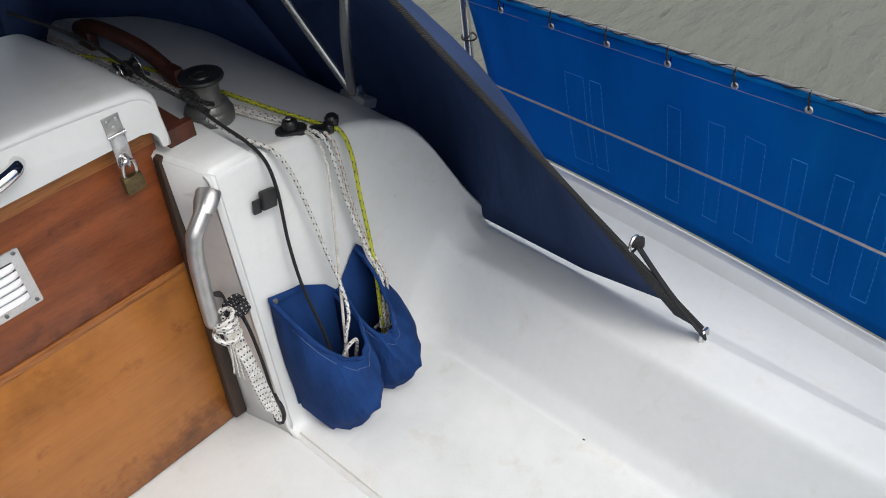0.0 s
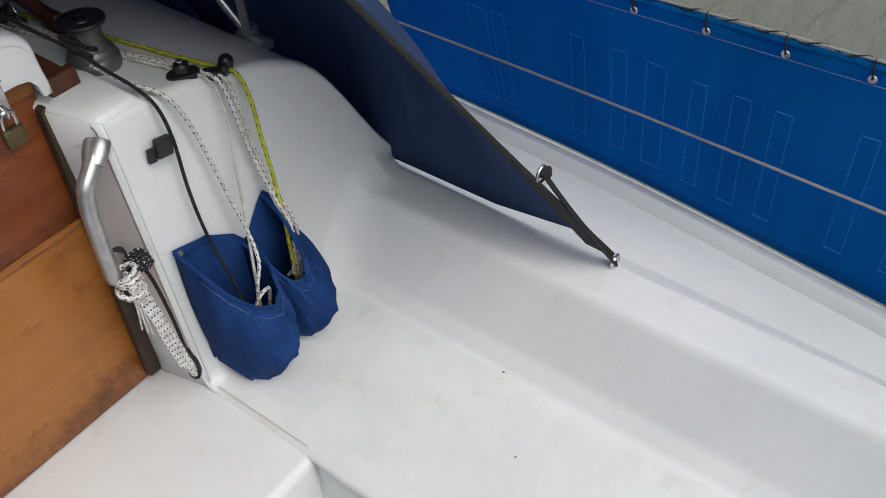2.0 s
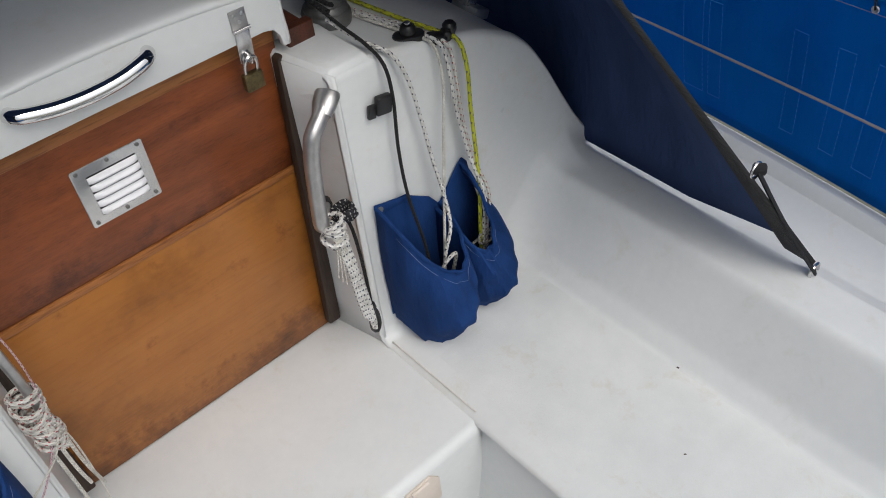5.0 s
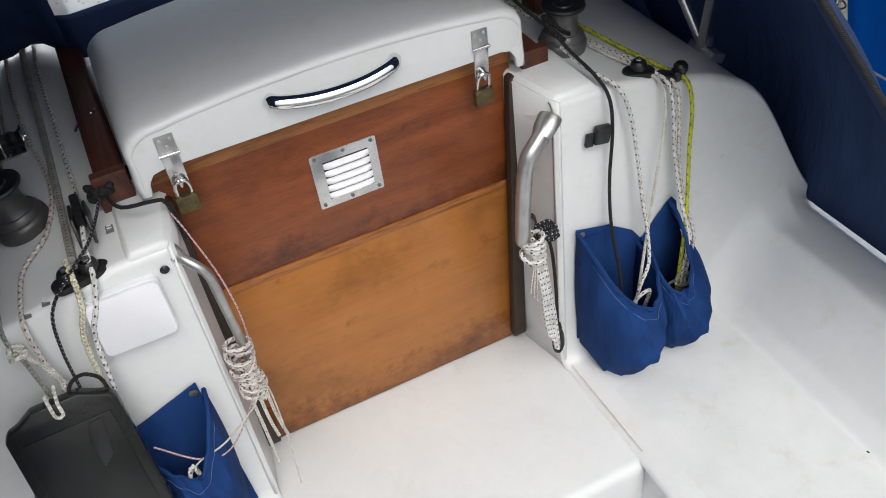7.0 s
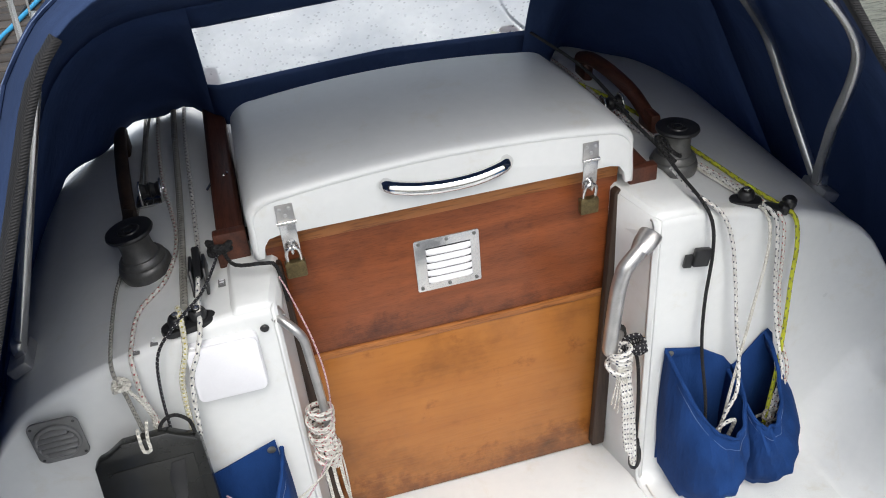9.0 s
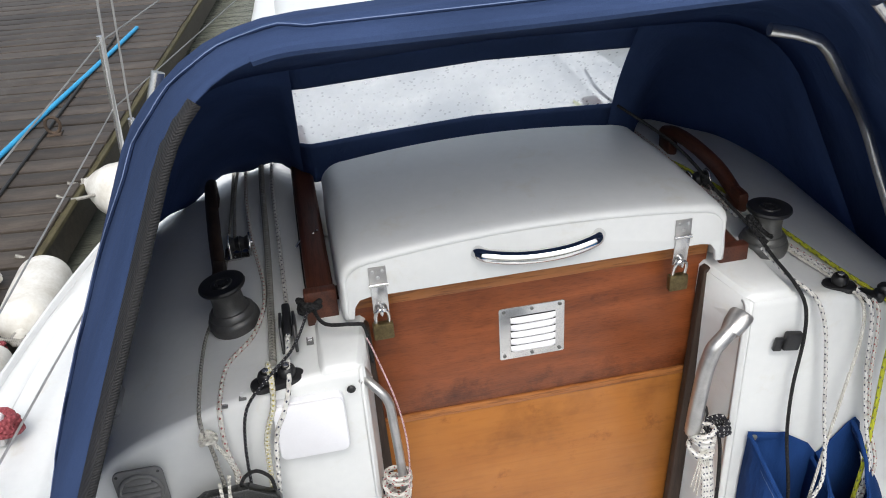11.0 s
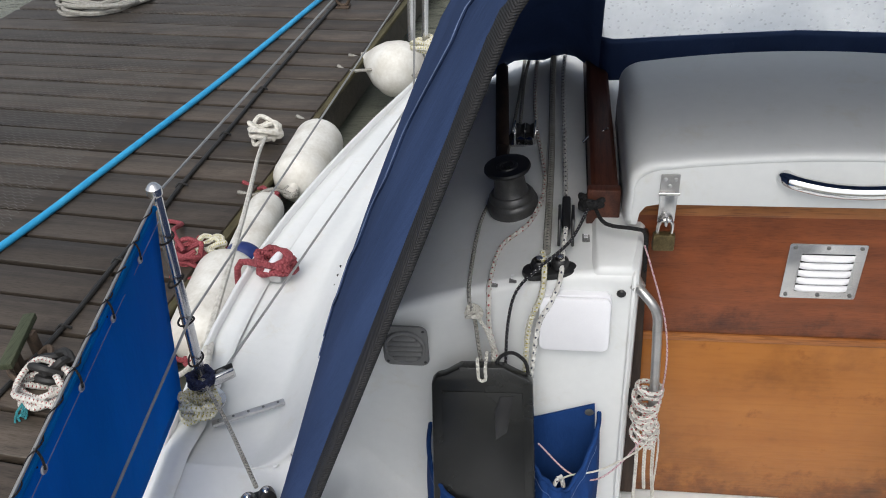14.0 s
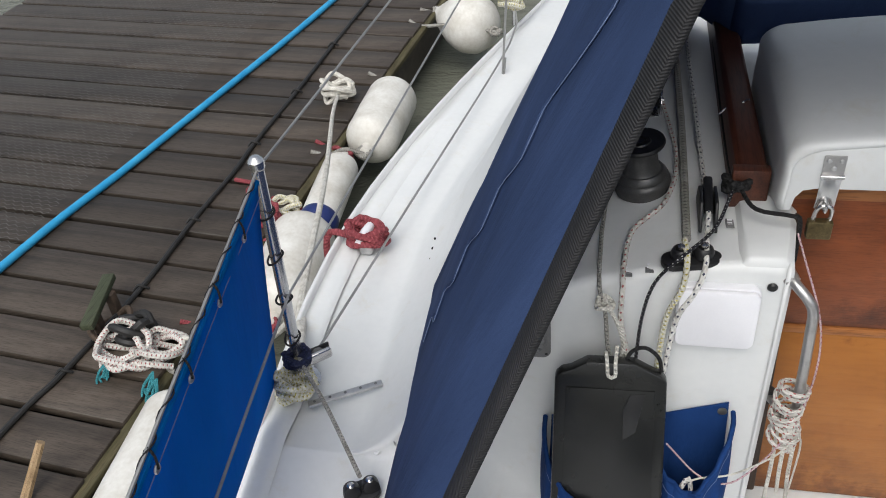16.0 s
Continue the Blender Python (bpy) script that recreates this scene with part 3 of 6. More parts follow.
def hatch():
    top = thing("sliding_hatch", (0, 0, 0.67), "white moulded sliding hatch, closed over the companionway", "hatch")
    x0, x1 = -0.346, 0.334

    def ring(y, z_top, inset, low):
        """Across the hatch: skirt, rounded shoulder, cambered top, shoulder, skirt."""
        a, b = x0 + inset, x1 - inset - 0.07 * max(0.0, y)
        r = 0.05
        half = [(0.0, low), (0.0, z_top - 2.0 * r), (0.002, z_top - 1.4 * r)]
        half += [(0.002 + r - r * math.cos(k), z_top - r * 0.9 + r * 0.72 * math.sin(k)) for k in np.linspace(0.1, math.pi / 2, 7)]
        row = [(a + dx, y, z) for dx, z in half]
        for k in range(1, 12):
            t = k / 12
            row.append((a + r + (b - a - 2 * r) * t, y, z_top - 0.009 + 0.018 * (1 - (2 * t - 1) ** 2)))
        return row + [(b - dx, y, z) for dx, z in half[::-1]]

    sec = [(-0.036, 0.802, 0.010), (-0.0345, 0.8075, 0.006), (-0.031, 0.8115, 0.003), (-0.025, 0.8135, 0.001), (-0.012, 0.8145, 0.0), (0.03, 0.816, 0.0), (0.12, 0.821, 0.0), (0.22, 0.822, 0.0), (0.335, 0.817, 0.0), (0.362, 0.808, 0.003), (0.37, 0.785, 0.01)]
    ob = part("lid", sheet([ring(y, z, i_, 0.69 if y < 0.0 else 0.672) for y, z, i_ in sec]), GRP, top)
    solid(ob, 0.01, -1.0)
    # front board of the lid, its lower edge stepped down at both ends
    top_line = [(x, z) for x, _, z in ring(-0.036, 0.802, 0.010, 0.69)]
    low = [(x1 - 0.02, 0.69), (x1 - 0.023, 0.712), (x1 - 0.032, 0.725), (x1 - 0.05, 0.729), (x0 + 0.05, 0.729), (x0 + 0.032, 0.725), (x0 + 0.023, 0.712), (x0 + 0.02, 0.69)]
    part("front_board", prism((top_line + low)[::-1], 0.012, Matrix.Translation((0, -0.0245, 0)) @ STAND, 0.002), GRP, top)
    back = [(x, z) for x, _, z in ring(0.37, 0.785, 0.01, 0.672)]
    part("back_board", prism(back, 0.01, Matrix.Translation((0, 0.369, 0)) @ STAND), GRP, top)
    # chrome grab handle on the front
    pts = [(-0.116, -0.036, 0.786), (-0.103, -0.052, 0.784), (-0.058, -0.06, 0.777), (-0.008, -0.062, 0.774), (0.042, -0.06, 0.776), (0.084, -0.052, 0.782), (0.097, -0.036, 0.784)]
    h = part("handle", tube(pts, 0.0115, 14, 0.006, flat=0.8), CHROME, top, "curved chrome grab handle")
    for x in (-0.113, 0.094):
        m = Matrix.Translation((x, -0.031, 0.785)) @ Euler((radians(90), 0, 0)).to_matrix().to_4x4()
        part("handle_foot", lathe([(0.0118, 0), (0.0118, 0.002), (0.0105, 0.005)], 20, m), BRUSHED, h)
    return top


hatch()


# ---- washboards ----
def board_outline(z0, z1, lo=0.288, hi=0.3235, cx=-0.004):
    w = lambda z: lo + (hi - lo) * z / 0.72
    return [(cx - w(z0), z0), (cx + w(z0), z0), (cx + w(z1), z1), (cx - w(z1), z1)]


lower = thing("lower_washboard", (0, 0, 0), "orange varnished plywood lower washboard with dark stained edges", "washboard", "washboards")
part("board", prism(board_outline(-0.0075, 0.423), 0.016, at_y(0.018), 0.0015), PLY, lower)
part("lip", prism(board_outline(0.416, 0.432), 0.021, at_y(0.0195), 0.003), EDGEWOOD, lower, "pale worn top edge")
upper = thing("upper_washboard", (0, 0, 0.43), "red-brown veneered upper washboard with a steel vent", "washboard", "washboards")
part("board", prism(board_outline(0.4335, 0.686), 0.016, at_y(0.018), 0.0015), TEAK, upper)
part("top_edge", prism(board_outline(0.684, 0.716), 0.0175, at_y(0.0188), 0.002), EDGEWOOD, upper, "pale varnished top strip")
VX, VZ = -0.012, 0.580
vent = part("vent", prism(rounded(0.122, 0.113, 0.004), 0.0018, Matrix.Translation((VX, 0.0005, VZ)) @ STAND, 0.0006), STEEL, upper, "stainless steel louvred vent plate")
part("vent_hole", box(VX + 0.002, -0.0005, VZ - 0.002, 0.084, 0.003, 0.078, 0.001), BLACKPL, vent)
for k in range(5):
    z = VZ - 0.033 + k * 0.0155
    rows = [[(x, -0.0015 - d * (1 - ((x - VX - 0.002) / 0.043) ** 8), z + dz) for x in np.linspace(VX - 0.04, VX + 0.044, 15)] for d, dz in ((0.0005, -0.0058), (0.006, -0.005), (0.0085, -0.001), (0.006, 0.0035), (0.0008, 0.0058))]
    part("louvre", sheet(rows), LOUVRE, vent)
for x in (-0.052, 0.0, 0.052):
    for z in (-0.049, 0.049):
        part("screw", lathe([(0.0035, 0), (0.0033, 0.0012), (0.002, 0.002)], 12, Matrix.Translation((VX + x, -0.0012, VZ + z)) @ STAND), GREYAN, vent)
# channels that hold the boards
for s, lo_in, hi_in in ((1, 0.272, 0.301), (-1, 0.283, 0.303)):
    a_, b_ = (lo_in + 0.03, hi_in + 0.022) if s > 0 else (0.326, 0.338)
    o = [(s * lo_in, 0.012), (s * a_, 0.012), (s * b_, 0.655), (s * (b_ - 0.01), 0.67), (s * hi_in, 0.662)]
    tagged(part("board_channel", prism(o if s > 0 else o[::-1], 0.022, at_y(-0.002), 0.004), DARKWOOD), "dark weathered wooden channel beside the washboards", "wood trim")
tagged(part("sill", box(0.004, 0.011, -0.004, 0.57, 0.016, 0.006, 0.001), DARKWOOD), "dark strip under the washboards", "sill", kind="structure")


def hasp(x, z, name="hasp"):
    h = thing(name, (x, -0.04, z), "stainless hasp holding a closed brass padlock", "hasp", "hasps on the hatch")
    part("fixed_plate", box(x, -0.0385, z + 0.02, 0.029, 0.003, 0.032, 0.001), BRUSHED, h)
    for dx, dz in ((-0.008, 0.028), (0.008, 0.028), (0.0, 0.016)):
        part("screw", lathe([(0.0036, 0), (0.0034, 0.001), (0.002, 0.0018)], 10, Matrix.Translation((x + dx, -0.04, z + dz)) @ STAND), ALU, h)
    part("hinge_pin", tube([(x - 0.0155, -0.041, z + 0.003), (x + 0.0155, -0.041, z + 0.003)], 0.0034, 10, 0.01), STEEL, h)
    part("strap", box(x, -0.0365, z - 0.027, 0.027, 0.003, 0.058, 0.001, (6, 0, 0)), STEEL, h)
    part("staple", tube([(x, -0.01, z - 0.044), (x, -0.04, z - 0.042), (x, -0.047, z - 0.049), (x, -0.04, z - 0.056), (x, -0.01, z - 0.055)], 0.0028, 8, 0.004), STEEL, h)
    lock = tagged(thing("padlock", (x, -0.03, z - 0.12), "", ""), "closed tarnished brass padlock hanging on a hasp", "padlock", "padlocks")
    part("shackle", tube([(x - 0.011, -0.034, z - 0.08), (x - 0.011, -0.04, z - 0.058), (x - 0.006, -0.043, z - 0.046), (x + 0.006, -0.043, z - 0.046), (x + 0.011, -0.04, z - 0.058), (x + 0.011, -0.034, z - 0.08)], 0.0032, 8, 0.004), STEEL, lock)
    part("body", box(x, -0.034, z - 0.092, 0.035, 0.015, 0.031, 0.003), BRASS, lock)


hasp(-0.281, 0.750)
hasp(0.246, 0.750)


# ---- sprayhood ----
def arch(B, C, K, n_side=14, n_top=18, r=0.16, bulge=0.0):
    """Half a hoop from the base over a rounded corner to the crown."""
    B, C, K = Vector(B), Vector(C), Vector(K)
    a = C + (B - C).normalized() * r
    b = C + (K - C).normalized() * r
    out = [B.lerp(a, k / n_side) for k in range(n_side)]
    for v in range(n_side):
        out[v] = out[v] + Vector((bulge, 0, 0)) * math.sin(math.pi * v / n_side)
    out += [a.lerp(C, t).lerp(C.lerp(b, t), t) for t in np.linspace(0, 1, 9)]
    out += [b.lerp(K, k / n_top) for k in range(1, n_top + 1)]
    return out


SECT = [((0.915, -0.725, 0.228), (0.405, -0.295, 1.23), (0, -0.33, 1.238)),
        ((0.922, -0.66, 0.246), (0.42, -0.24, 1.245), (0, -0.27, 1.252)),
        ((0.93, -0.45, 0.212), (0.47, -0.12, 1.22), (0, -0.13, 1.235)),
        ((0.945, -0.15, 0.20), (0.55, 0.08, 1.13), (0, 0.08, 1.15)),
        ((0.975, 0.25, 0.19), (0.60, 0.33, 1.0), (0, 0.33, 1.02))]


TOPX = {-1: [-0.065, -0.065, -0.06, -0.04, 0.0], 1: [-0.028, -0.028, -0.025, -0.015, 0.0]}   # the hood sits a little to port


def half_rows(s):
    dense = []
    for i in range(len(SECT) - 1):
        for k in range(4):
            t = k / 4
            sh_ = TOPX[s][i] * (1 - t) + TOPX[s][i + 1] * t
            mid_ = 0.5 * sum(TOPX[q][i] * (1 - t) + TOPX[q][i + 1] * t for q in (1, -1))
            B_, C_, K_ = [np.array(p) * (1 - t) + np.array(q) * t for p, q in zip(SECT[i], SECT[i + 1])]
            dense.append((tuple(B_), (C_[0] + s * sh_, C_[1], C_[2]), (s * mid_, K_[1], K_[2])))
    dense.append(SECT[-1])
    m_ = len(dense) - 1
    return [[(s * p.x, p.y, p.z) for p in arch(*d, r=0.12 + 0.06 * ease(0, 0.5, j / m_), bulge=(0.018 * ease(0, 0.45, j / m_) if s < 0 else 0.13 * ease(0.24, 0.56, j / m_)) * (1 - ease(0.85, 1, j / m_)))] for j, d in enumerate(dense)]


hood = thing("sprayhood", (0, 0, 0.66), "navy canvas sprayhood raised over the companionway", "sprayhood")
left, right = half_rows(-1), half_rows(1)
rows = [a + b[::-1][1:] for a, b in zip(left, right)]
canopy = part("canopy", sheet(rows), NAVY, hood)
solid(canopy, 0.0025)
front_top = rows[-1]
n = len(front_top)


def front_base(i):
    f = i / (n - 1)
    x = -0.98 + 1.96 * f
    z = soft_curve(abs(x), [(0, 0.715), (0.36, 0.70), (0.42, 0.70), (0.6, 0.66), (0.78, 0.58), (0.9, 0.35), (0.98, 0.2)], 0.03)
    if x > 0.36:
        z -= 0.035 * ease(0.36, 0.5, x)
    return (x * 0.96, 0.50 + 0.2 * ease(0.36, 0.5, abs(x)) - 0.2 * abs(x) ** 3, z + 0.01 * math.sin(x * 40) * (abs(x) > 0.4))


def front_point(i, t):
    a, b = Vector(front_top[i]), Vector(front_base(i))
    return a.lerp(b, t) + Vector((0, 0.02 * math.sin(math.pi * t), 0))


lo_i = min(range(n), key=lambda i: abs(front_top[i][0] + 0.37))
hi_i = min(range(n), key=lambda i: abs(front_top[i][0] - 0.31))
for nm, i0, i1, t0, t1 in (("front_panel", 0, lo_i, 0, 1), ("front_panel", hi_i, n - 1, 0, 1), ("window_top_band", lo_i, hi_i, 0, 0.17), ("window_bottom_band", lo_i, hi_i, 0.66, 1)):
    ob = part(nm, sheet([[front_point(i, t) for i in range(i0, i1 + 1)] for t in np.linspace(t0, t1, 8)]), NAVY, hood)
    solid(ob, 0.0025)
pane = part("window_pane", sheet([[front_point(i, t) for i in range(lo_i, hi_i + 1)] for t in np.linspace(0.16, 0.67, 12)]), VINYL, hood, "clear vinyl window, milky and wet with rain")
pane.visible_shadow = False
# hem tube along the after edge, seam line and black zip edges
part("hem", tube([Vector(p) + Vector((0, 0.004, 0)) for p in rows[0][20:-20]], 0.008, 8, 0.03), NAVY, hood)
half_n = len(left[0])
seam = []
for side, order in ((left, range(3, half_n)), (right, range(half_n - 2, 2, -1))):
    for i in order:   # across the top near the after edge, then forward down each side
        p = Vector(side[min(len(side) - 1, 3 + int(round(max(0, 22 - i) * 0.55)))][i])
        seam.append(p + (p - Vector((0, 0.1, 0.5))).normalized() * 0.004)
part("seam", tube(seam, 0.003, 6, 0.03), NAVY, hood)
part("stitching", tube([p + Vector((0, -0.012, 0.003)) for p in seam], 0.0008, 4, 0.03), STITCH, hood)
for s in (1, -1):
    edge = [Vector((abs(p[0]), p[1], p[2])) for p in (left if s < 0 else right)[0]][:18]
    nxt = [Vector((abs(p[0]), p[1], p[2])) for p in (left if s < 0 else right)[6]][:18]
    strip = []
    for k, (a, b) in enumerate(zip(edge, nxt)):
        d = (b - a).normalized()
        strip.append([Vector((s * q.x, q.y, q.z)) for q in (a - d * 0.012, a + d * 0.015, a + d * 0.04, a + d * (0.074 if s < 0 else 0.05))])
    zipper = part("zip_edge", sheet(strip), RIBWEB, hood, "black webbing and zip along the edge")
    solid(zipper, 0.009)
    # strap down to the deck eye
    up = Vector((0.805, -0.632, 0.462))
    foot = Vector((0.922, -0.738, 0.203))
    mir = lambda q: (s * q[0], q[1], q[2])
    part("strap", tube([mir(up + Vector((0.005, -0.005, 0.0))), mir(up.lerp(foot, 0.5) + Vector((-0.001, 0.001, 0))), mir(foot)], 0.014, 8, 0.03, flat=0.3), BLACKWEB, hood, "black webbing strap")
    part("strap_roll", lathe([(0.001, -0.011), (0.007, -0.0115), (0.0105, -0.009), (0.0115, 0), (0.0105, 0.009), (0.007, 0.0115), (0.001, 0.011)], 18, Matrix.Translation(mir(up + Vector((0.008, -0.008, 0.0)))) @ Euler((radians(90), 0, radians(35 * s))).to_matrix().to_4x4()), BLACKWEB, hood, "rolled end of the strap")
    part("strap_ring", tube([mir(up + Vector((0.014 * math.cos(a), -0.006, 0.016 * math.sin(a)))) for a in np.linspace(0, 6.283, 14)], 0.0028, 6, 0.006), STEEL, hood)
    part("deck_eye", tube([mir(foot + Vector((-0.014, 0, -0.006))), mir(foot + Vector((-0.01, 0, 0.012))), mir(foot + Vector((0.01, 0, 0.012))), mir(foot + Vector((0.014, 0, -0.006)))], 0.0035, 8, 0.005), STEEL, hood)
    # hoops of stainless tube, pivoted on the cabin side
    P = Vector((0.762 if s > 0 else 0.757, 0.02, 0.562 if s > 0 else 0.58))
    for d, nm in ((SECT[0], "hoop_tube"), (SECT[3], "hoop_tube")):
        C, K = Vector(d[1]) + Vector((s * TOPX[s][0 if d is SECT[0] else 3], 0, 0)), Vector(d[2])
        ins = Vector((-0.025, 0.02, -0.028))
        end = C + ins
        pts = [P, P.lerp(end, 0.4) + Vector((-0.01, 0, -0.01)), P.lerp(end, 0.75), end]
        if s > 0:
            pts = [P, (0.70, -0.068, 0.73), (0.607, -0.2, 0.947), (0.46, -0.25, 1.1), end] if d is SECT[0] else [P, (0.731, 0.095, 0.70), (0.683, 0.13, 0.835), (0.545, 0.03, 0.977), (0.466, -0.005, 1.06), (0.38, 0.0, 1.085)]
        else:
            pts = [P, P.lerp(end, 0.5), end]
            if d is SECT[0]:
                continue
        part(nm, tube([mir(q) for q in pts], 0.0105, 12, 0.03), STEEL, hood)
    part("pivot_bracket", box(s * (0.774 if s > 0 else 0.76), 0.02, 0.541 if s > 0 else 0.56, 0.04, 0.075, 0.022, 0.005, (0, s * 25, 0)), ALU, hood)
    part("pivot_fork", box(s * (0.77 if s > 0 else 0.757), 0.02, 0.558 if s > 0 else 0.58, 0.022, 0.03, 0.04, 0.005), STEEL, hood)

# ---- water ----
rows = [[(x, y, -1.12) for x in np.linspace(-400, 400, 3)] for y in np.linspace(-400, 400, 3)]
tagged(part("water", sheet(rows), WATER), "grey-green harbour water with small ripples", "water", kind="structure")


# ---- guardrails and weather cloths ----
def cloth(s, y0, y1, z_top, label):
    """Weather cloth laced between guard wire and deck, with eyelets and stitched lettering left as plain seams."""
    c = thing("weather_cloth", (0, 0, 0), label, "weather cloth", "weather cloths")
    ny = 60
    zt_ = lambda y: z_top + (0.05 + 0.077 * (y - 0.02) if s < 0 else 0.0)   # the port cloth rises to the stanchion head
    xb = lambda y: beam(y) - 0.002
    xt = lambda y: 1.13 + 0.015 * min(0, y) if s > 0 else 1.166 + 0.095 * (y - 0.02)
    rows = []
    for k in range(15):
        t = k / 14
        rows.append([(s * (xb(y) + (xt(y) - xb(y)) * t + 0.012 * math.sin(3.1 * t) * math.sin(y * 9) + 0.004 * t * math.sin(y * 31 + 4 * t)), y, 0.20 + (zt_(y) - 0.205 + 0.008 * abs(math.sin((y + 0.04) * 11.2))) * t) for y in np.linspace(y0, y1, ny)])
    cl = part("cloth", sheet(rows), ROYAL, c)
    solid(cl, 0.0015)
    part("hem", tube([(s * xt(y), y, zt_(y) - 0.006) for y in np.linspace(y0, y1, 20)], 0.006, 8, 0.05), ROYAL, c)
    y = -0.077 if s > 0 else -0.12
    while y > y0:
        m = Matrix.Translation((s * (xt(y) - s * 0 - 0.003), y, zt_(y) - 0.026)) @ Euler((0, radians(-90 * s), 0)).to_matrix().to_4x4()
        bm = lathe([(0.0035, 0.0), (0.0068, 0.001), (0.0075, 0.0025), (0.006, 0.004), (0.004, 0.003)], 16, m)
        part("eyelet", bm, ALU, c)
        part("lashing", tube([(s * (xt(y) - 0.007), y, zt_(y) - 0.026), (s * (xt(y) - 0.007), y + 0.003, zt_(y) - 0.008), (s * xt(y), y + 0.005, zt_(y) + 0.007), (s * (xt(y) + 0.006), y, zt_(y) - 0.004), (s * (xt(y) + 0.004), y, zt_(y) - 0.024)], 0.0018, 6, 0.01), R_BLACK, c)
        y -= 0.139
    # thin cord wound round the wire
    part("lacing", tube([(s * (xt(v) + 0.0045 * math.cos(v * 90)), v, zt_(v) + 0.003 + 0.0045 * math.sin(v * 90)) for v in np.linspace(y0, y1, int(60 * (y1 - y0)))], 0.0014, 5, 0.02), R_BLACK, c)
    for v in (0.035,):
        part("stitching", tube([(s * (xt(q) + (xb(q) - xt(q)) * v / 0.45 - 0.006), q, zt_(q) - v) for q in np.linspace(y0, y1, 14)], 0.0008, 4, 0.1), STITCH, c)
    return c


for s in (1, -1):
    zt = 0.65 if s > 0 else 0.64
    cloth(s, -1.85, 0.03 if s > 0 else -0.005, zt, "royal blue weather cloth laced to the guard wire")
    g = thing("guard_rail", (s * 1.2, 0, 0.2), "stainless stanchion with two grey guard wires", "guard rail", "guard rails")
    yp = 0.06 if s > 0 else 0.02
    xs_ = 1.15 if s > 0 else 1.168
    top = zt + 0.065
    part("stanchion", tube([(s * (xs_ + 0.022), yp, 0.17), (s * xs_, yp, top - 0.008)], 0.0112, 14, 0.2), STEEL, g)
    for q in np.linspace(0.3, top - 0.1, 4):
        c_ = Vector((s * (xs_ + 0.022 * (top - q) / (top - 0.17)), yp, q))
        part("lashing", tube([c_ + Vector((0.014 * math.cos(a), (0.014 if math.sin(a) > 0 else 0.026) * math.sin(a), 0.004 * math.sin(a + q * 40))) for a in np.linspace(0, 6.9, 14)], 0.0022, 5, 0.008), R_BLACK, g)
    part("stanchion_cap", lathe([(0.0125, 0), (0.0145, 0.004), (0.0145, 0.016), (0.008, 0.024), (0.002, 0.026)], 16, Matrix.Translation((s * xs_, yp, top - 0.012))), STEEL, g)
    part("stanchion_base", lathe([(0.04, 0), (0.04, 0.006), (0.022, 0.012), (0.018, 0.05), (0.0145, 0.052)], 20, Matrix.Translation((s * (xs_ + 0.022), yp, 0.165 if s < 0 else 0.175))), STEEL, g)
    top_wire = lambda y: (s * (1.13 + 0.015 * y), y, zt + 0.005) if s > 0 else (s * (1.166 + 0.095 * (y - 0.02)), y, zt + 0.055 + 0.077 * (y - 0.02))
    mid_wire = lambda y: (s * ((abs(top_wire(y)[0]) + beam(y)) / 2 - 0.03), y, 0.41)
    for at, a_, b_ in ((top_wire, (s * 1.02, 1.95, zt + 0.03), (s * 0.55, 3.4, zt + 0.06)), (mid_wire, (s * 1.04, 1.95, 0.42), (s * 0.57, 3.4, 0.45))):
        part("wire", tube([at(y) for y in np.linspace(-1.85, yp, 9)], 0.0028, 6, 0.1, smooth=False), WIRE, g)
        part("wire", tube([at(yp), a_, b_], 0.0028, 6, 0.1, smooth=False), WIRE, g)
    part("stanchion", tube([(s * 1.05, 1.95, 0.2), (s * 1.02, 1.95, zt + 0.05)], 0.0115, 12, 0.3), STEEL, g)

# ---- pontoon ----
DZ = -0.74


def edge_x(y):
    return -2.14 + 0.112 * (y - 1.0)


dock = tagged(new("pontoon"), "weathered grey timber pontoon walkway beside the boat", "pontoon", kind="structure")
slope = math.atan(0.112)
TURN = Matrix.Translation((-2.14, 1.0, DZ)) @ Matrix.Rotation(-slope, 4, "Z")   # dock frame: x across (0 at the edge), y along
ob = part("beam", box(0, 0, 0, 0.06, 26, 0.24, 0.006), PLANK, dock, "dark wet edge beam")
ob.matrix_basis = TURN @ Matrix.Translation((-0.035, 4, -0.16))
# unseen black slab below the planks, added to keep their gaps dark
ob = part("beam", box(0, 0, 0, 3.1, 26, 0.1, 0.006), RUBBER, dock)
ob.matrix_basis = TURN @ Matrix.Translation((-1.65, 4, -0.18))
ob = part("edge_board", box(0, 0, 0, 0.045, 26, 0.03, 0.006), wood("mossy_edge", (0.03, 0.032, 0.012), (0.12, 0.1, 0.05), 1, 0.7, 20), dock, "mossy edge batten")
ob.matrix_basis = TURN @ Matrix.Translation((0.012, 4, -0.03))
plank_meshes = []
rnd = random.Random(3)
for k in range(5):
    bm = box(0, 0, 0, 3.1, 0.183, 0.044, 0.005, segs=2)
    for v in bm.verts:
        v.co.z += rnd.uniform(-0.0012, 0.0012)
    plank_meshes.append(finish(bm, "plank", PLANK))
for k in range(84):
    ob = new("plank", plank_meshes[k % 5])
    ob.parent = dock
    ob.matrix_basis = TURN @ Matrix.Translation((-1.55 + rnd.uniform(-0.008, 0.004), -4.5 + k * 0.207, -0.022 + rnd.uniform(-0.003, 0.004))) @ Matrix.Rotation(rnd.uniform(-0.003, 0.003), 4, "Z")


